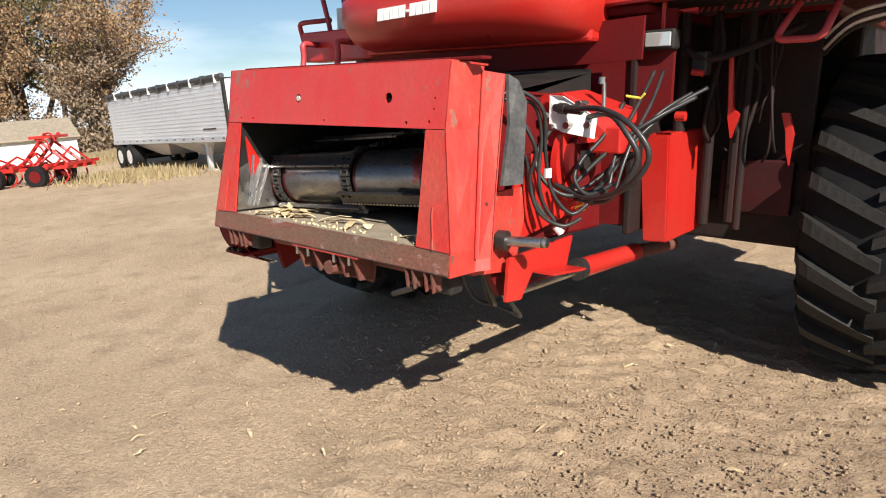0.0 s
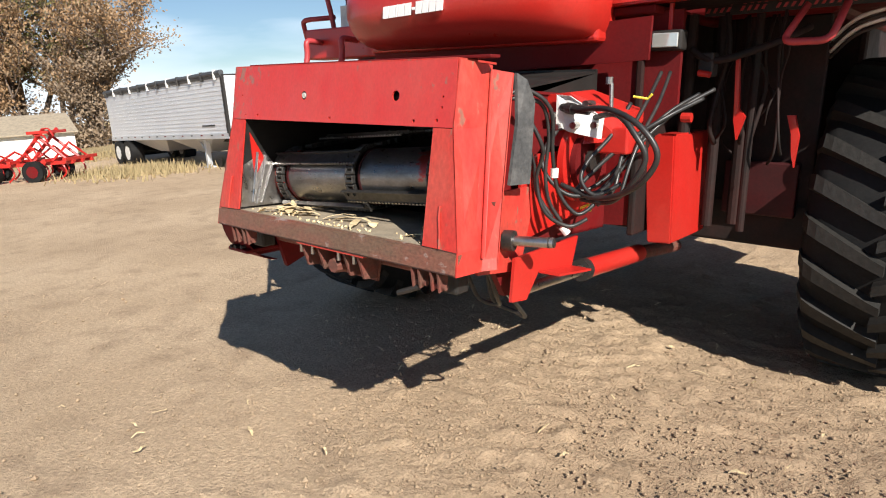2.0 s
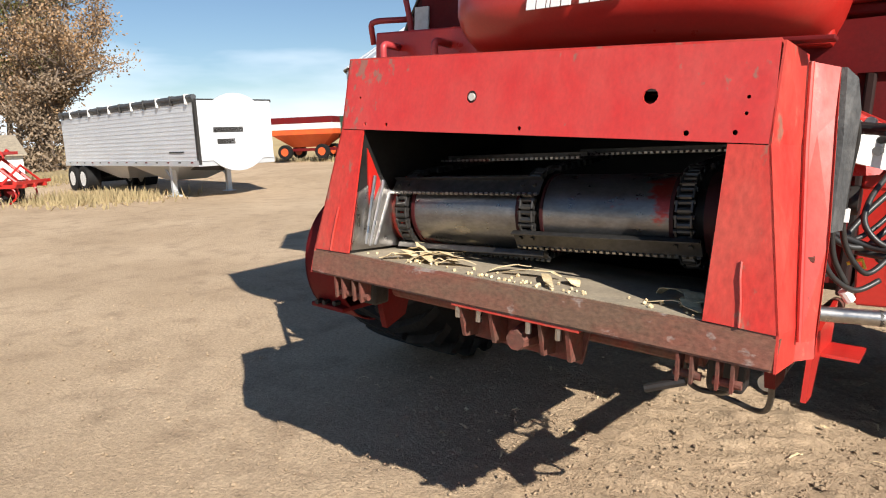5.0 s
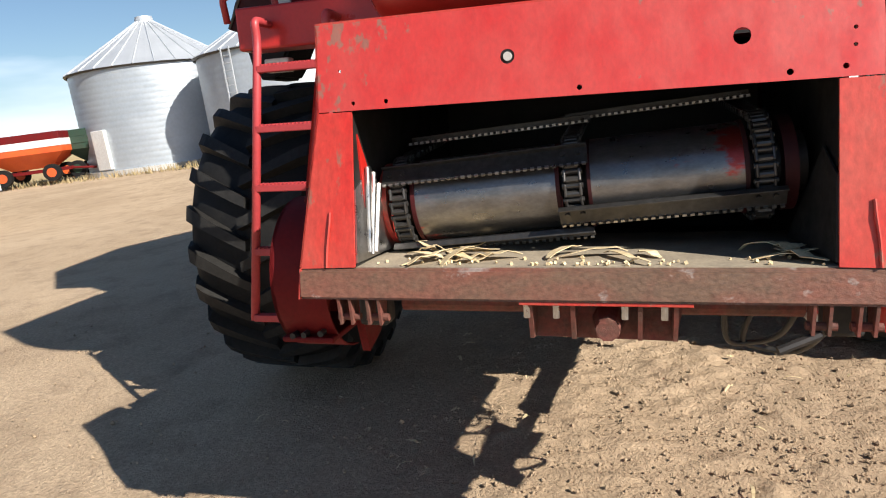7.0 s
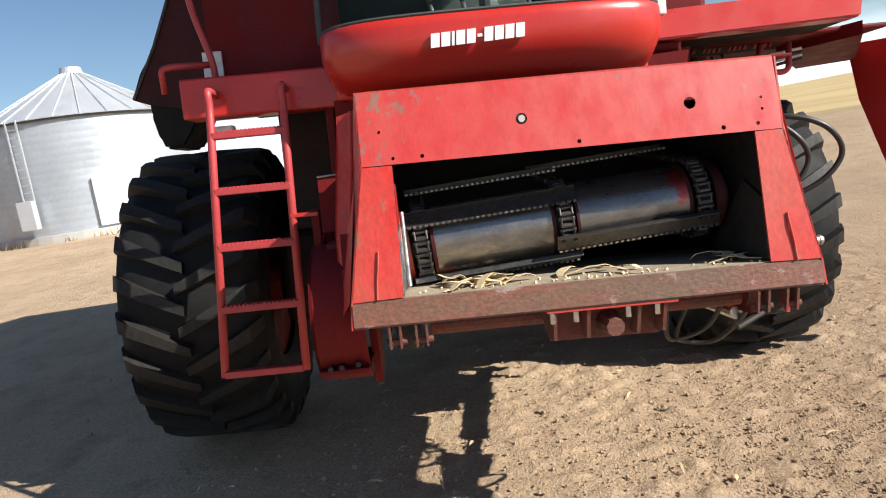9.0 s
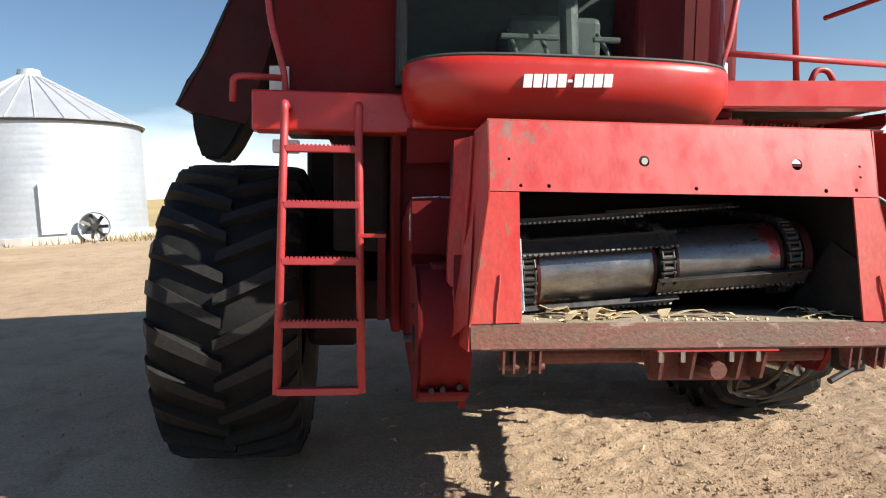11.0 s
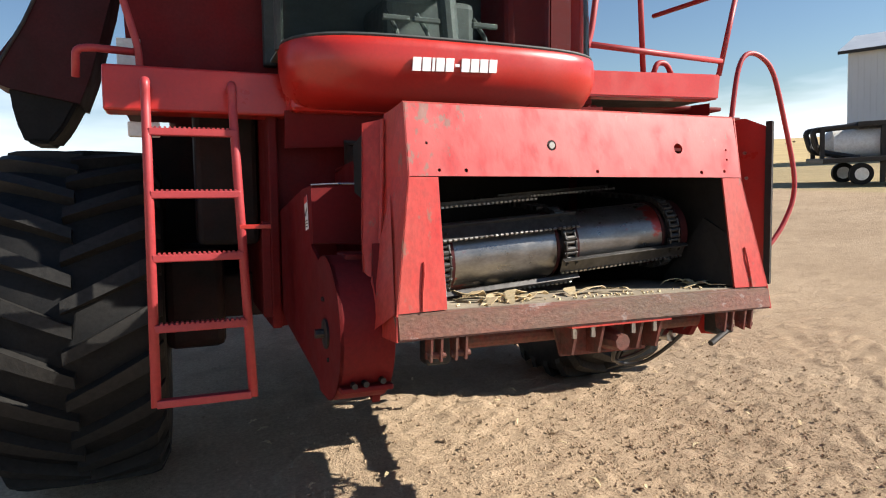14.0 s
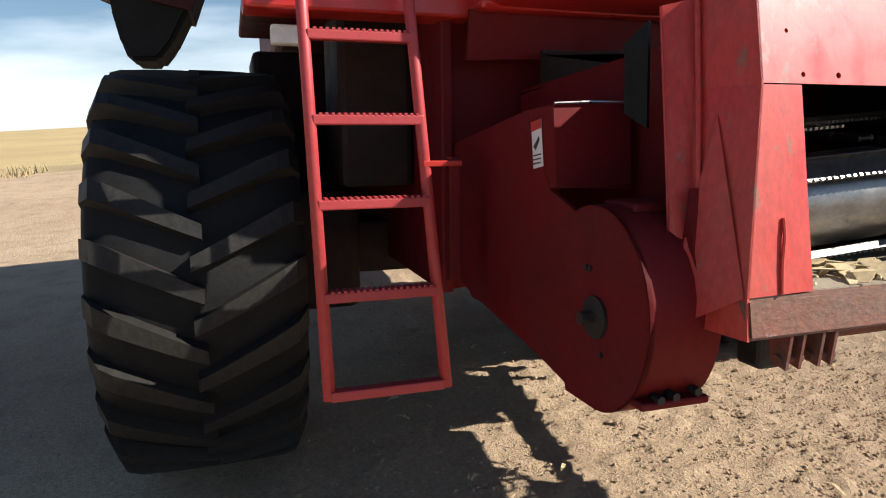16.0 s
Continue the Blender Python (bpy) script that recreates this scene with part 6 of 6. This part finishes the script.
# ---------- trees ----------
def tree(x, y, z, h, spread, seed, leaf, label, leaves=5200, low=0.12):
    rnd = random.Random(seed)
    t = empty("tree", pose(x, y, z))
    tagged(t, label, "tree", group="trees at the yard's edge")
    bm = fresh()
    tips = []

    def limb(p, d, length, r, depth):
        pts, rs = [p], [r]
        n = 5
        for k in range(n):
            d = (d + Vector((rnd.uniform(-1, 1), rnd.uniform(-1, 1), rnd.uniform(-0.4, 0.6))) * 0.22).normalized()
            p = p + d * length / n
            pts.append(p)
            rs.append(r * (1 - 0.75 * (k + 1) / n))
        tube(bm, pts, rs, 6 if depth < 2 else 4)
        for q in pts[2:]:
            tips.append((q, length * 0.42))
        if depth < 3:
            for q in pts[2:]:
                for _ in range(2):
                    side = Vector((rnd.uniform(-1, 1), rnd.uniform(-1, 1), rnd.uniform(-0.1, 0.8))).normalized()
                    limb(q, (d * 0.55 + side).normalized(), length * rnd.uniform(0.34, 0.50), r * 0.42, depth + 1)

    for k in range(3):
        lean = Vector((rnd.uniform(-0.3, 0.3), rnd.uniform(-0.3, 0.3), 1)).normalized()
        limb(Vector((rnd.uniform(-0.5, 0.5), rnd.uniform(-0.5, 0.5), -0.3)), lean, h * rnd.uniform(0.66, 0.82), h * 0.016, 0)
    part("trunk", bm, BARK, t, "grey-brown trunk and bare limbs", smooth=True)
    verts, faces = [], []
    for _ in range(leaves):
        q, s = rnd.choice(tips)
        o = q + Vector((rnd.gauss(0, 1), rnd.gauss(0, 1), rnd.gauss(0, 0.9))) * min(s, spread * 0.17)
        if o.z < h * low:
            o.z = h * low + rnd.random() * h * 0.2
        a = Vector((rnd.uniform(-1, 1), rnd.uniform(-1, 1), rnd.uniform(-1, 1))).normalized()
        b = a.orthogonal().normalized()
        size = rnd.uniform(0.045, 0.13)
        i = len(verts)
        verts += [o - a * size, o + b * size * 0.6, o + a * size, o - b * size * 0.6]
        faces.append((i, i + 1, i + 2, i + 3))
    me = bpy.data.meshes.new("crown")
    me.from_pydata([tuple(v) for v in verts], [], faces)
    me.materials.append(leaf)
    cr = new("crown", me)
    cr.parent = t


TREES = [(-47.5, 19.8, 9.5, 2.6, LEAF_TAN), (-49.5, 19.6, 12.0, 3.2, LEAF_GREEN), (-52, 18.0, 12.5, 3.6, LEAF_GREY), (-54, 16.0, 12.5, 3.6, LEAF_TAN), (-55, 13.0, 10, 4, LEAF_TAN),
         (-49, 17.0, 7.0, 3.2, LEAF_TAN), (-57, 10, 11, 4, LEAF_GREY), (-53, 13.5, 6.5, 3.6, LEAF_TAN), (-59, 6, 12, 4, LEAF_TAN), (-60, 2, 13, 4, LEAF_GREY), (-46.5, 21.0, 6.0, 2.2, LEAF_GREY)]
for i, (tx, ty, th, sp, lf) in enumerate(TREES):
    words = {"tan_leaves": "autumn tree with tan withered leaves", "yellow_green_leaves": "tall tree with sparse yellow-green leaves",
             "grey_twigs": "nearly bare grey-brown autumn tree"}[lf.name]
    tree(tx, ty - 2.6, -0.12, th * 1.25, sp, 20 + i, lf, words, 13000 if lf is not LEAF_GREY else 9000)


def brush():
    """Undergrowth along the wood's foot, and the far tree line."""
    rnd = random.Random(9)
    verts, faces = [], []
    for _ in range(16000):
        u = rnd.random()
        x = -45.5 - 15 * u + rnd.gauss(0, 0.9)
        y = 18.5 - 18 * u + rnd.gauss(0, 1.2)
        z = -0.1 + abs(rnd.gauss(0, 1.2)) + 0.6 * rnd.random()
        o = Vector((x, y, z))
        a = Vector((rnd.uniform(-1, 1), rnd.uniform(-1, 1), rnd.uniform(-0.5, 1))).normalized()
        b = a.orthogonal().normalized()
        s = rnd.uniform(0.07, 0.20)
        i = len(verts)
        verts += [tuple(o - a * s), tuple(o + b * s * 0.5), tuple(o + a * s), tuple(o - b * s * 0.5)]
        faces.append((i, i + 1, i + 2, i + 3))
    me = bpy.data.meshes.new("undergrowth")
    me.from_pydata(verts, [], faces)
    me.materials.append(LEAF_GREY)
    tagged(new("undergrowth", me), "tangled tan undergrowth at the foot of the trees", "undergrowth", kind="stuff")
    verts, faces = [], []
    for _ in range(12000):
        ang = rnd.uniform(radians(-70), radians(25))
        dist = rnd.uniform(420, 520)
        o = Vector((-math.sin(ang) * dist, math.cos(ang) * dist, 0.4 + abs(rnd.gauss(0, 1.5)) * (1.2 if ang < -0.3 else 0.3)))
        s = rnd.uniform(0.5, 1.0)
        i = len(verts)
        for dx, dz in ((-1, 0), (0, -0.7), (1, 0), (0, 0.7)):
            verts.append((o.x + dx * s * math.cos(ang), o.y + dx * s * math.sin(ang), o.z + dz * s))
        faces.append((i, i + 1, i + 2, i + 3))
    me = bpy.data.meshes.new("far_trees")
    me.from_pydata(verts, [], faces)
    me.materials.append(LEAF_GREY)
    tagged(new("far_trees", me), "thin dark far tree line beyond the fields", "trees", kind="stuff")


brush()


# ---------- husks and scraps ----------
def husk(name, p, turn, length, width, curl, seed, parent=None):
    rnd = random.Random(seed)
    bm = fresh()
    n = 6
    left, right = [], []
    for k in range(n + 1):
        u = k / n
        wv = width * math.sin(math.pi * (0.12 + 0.8 * u)) * 0.5
        zz = curl * math.sin(math.pi * u) + 0.012 * rnd.random()
        xx = (u - 0.5) * length
        yy = 0.15 * length * math.sin(2.2 * u + seed)
        left.append(bm.verts.new((xx, yy - wv, zz + 0.35 * wv)))
        right.append(bm.verts.new((xx, yy + wv, zz)))
    for a, b, c, d in zip(left, left[1:], right[1:], right):
        bm.faces.new((a, b, c, d))
    ext = bmesh.ops.extrude_face_region(bm, geom=list(bm.faces))
    bmesh.ops.translate(bm, vec=(0, 0, 0.002), verts=[g for g in ext["geom"] if isinstance(g, bmesh.types.BMVert)])
    return part(name, bm, STRAW, parent, at=Matrix.Translation(p) @ pose(0, 0, 0, 0, 0, turn))


rs = random.Random(11)
for k in range(22):
    x = rs.uniform(-0.55, 0.6)
    y = rs.uniform(-0.03, 0.17) if k > 8 else rs.uniform(0.02, 0.13)
    z = 1.142 - 0.04 * (y + 0.06)
    h = husk("corn_husk", SLOPE @ Vector((x, y, z)), rs.uniform(-60, 60), rs.uniform(0.08, 0.24), rs.uniform(0.03, 0.065), rs.uniform(0.002, 0.02), k)
    tagged(h, "dry cream corn husk scrap on the throat floor", "corn husk", group="husks in the throat")
grains = fresh()
for k in range(60):
    x = rs.uniform(-0.6, 0.6)
    y = -0.055 + abs(rs.gauss(0, 0.05))
    q = SLOPE @ Vector((x, y, 1.1435 - 0.04 * (y + 0.06)))
    s = rs.uniform(0.003, 0.006)
    bmesh.ops.create_cube(grains, size=s * 1.6, matrix=Matrix.Translation(q) @ Euler((rs.random() * 3, rs.random() * 3, rs.random() * 3)).to_matrix().to_4x4())
tagged(part("corn_kernels", grains, STRAW), "loose corn kernels along the throat floor", "corn kernels", kind="stuff")

for k in range(70):
    x, y = rs.uniform(-2.5, 3.4), rs.uniform(-1.6, 3.2)
    h = husk("straw_scrap", Vector((x, y, ground_height(x, y) + 0.012)), rs.uniform(0, 360), rs.uniform(0.03, 0.11), rs.uniform(0.006, 0.02), 0.008, 100 + k)
    tagged(h, "small pale husk scrap lying on the dirt", "husk scrap", group="scraps on the dirt")

cv, cf = [], []
OCT = [(1, 0, 0), (-1, 0, 0), (0, 1, 0), (0, -1, 0), (0, 0, 1), (0, 0, -1)]
for k in range(13000):
    x, y = rs.gauss(1.3, 1.3), rs.gauss(0.8, 1.1)
    if rs.random() < 0.35:
        x, y = rs.uniform(-6, 4), rs.uniform(-1.5, 5)
    s = abs(rs.gauss(0, 0.0058)) + 0.0022
    z = ground_height(x, y) + s * 0.2
    i = len(cv)
    cv += [(x + px * s * rs.uniform(0.6, 1.3), y + py * s * rs.uniform(0.6, 1.3), z + pz * s * rs.uniform(0.5, 0.9)) for px, py, pz in OCT]
    for a in (0, 1):
        for b in (2, 3):
            for d in (4, 5):
                cf.append((i + a, i + b, i + d))
cm = bpy.data.meshes.new("dirt_clods")
cm.from_pydata(cv, [], cf)
cm.materials.append(DIRT)
tagged(new("dirt_clods", cm), "crumbs and clods of dry dirt", "dirt clods", kind="stuff")

grass_v, grass_f = [], []
for k in range(5000):
    if k % 3 == 0:
        x, y = rs.uniform(-34, -8), rs.uniform(23.0, 26.5)
    elif k % 3 == 1:
        x, y = rs.gauss(-21.0, 1.4), rs.gauss(8.6, 1.0)
    else:
        x, y = rs.uniform(-38, -31), rs.uniform(8, 20)
    z = ground_height(x, y)
    hgt = rs.uniform(0.10, 0.38)
    a = rs.uniform(0, 6.28)
    i = len(grass_v)
    grass_v += [(x - 0.03 * math.cos(a), y - 0.03 * math.sin(a), z), (x + 0.03 * math.cos(a), y + 0.03 * math.sin(a), z), (x + rs.gauss(0, 0.08), y + rs.gauss(0, 0.08), z + hgt)]
    grass_f.append((i, i + 1, i + 2))
gm = bpy.data.meshes.new("dry_grass")
gm.from_pydata(grass_v, [], grass_f)
gm.materials.append(GRASS)
tagged(new("dry_grass", gm), "sparse dry yellow grass at the yard's edge", "grass", kind="stuff")
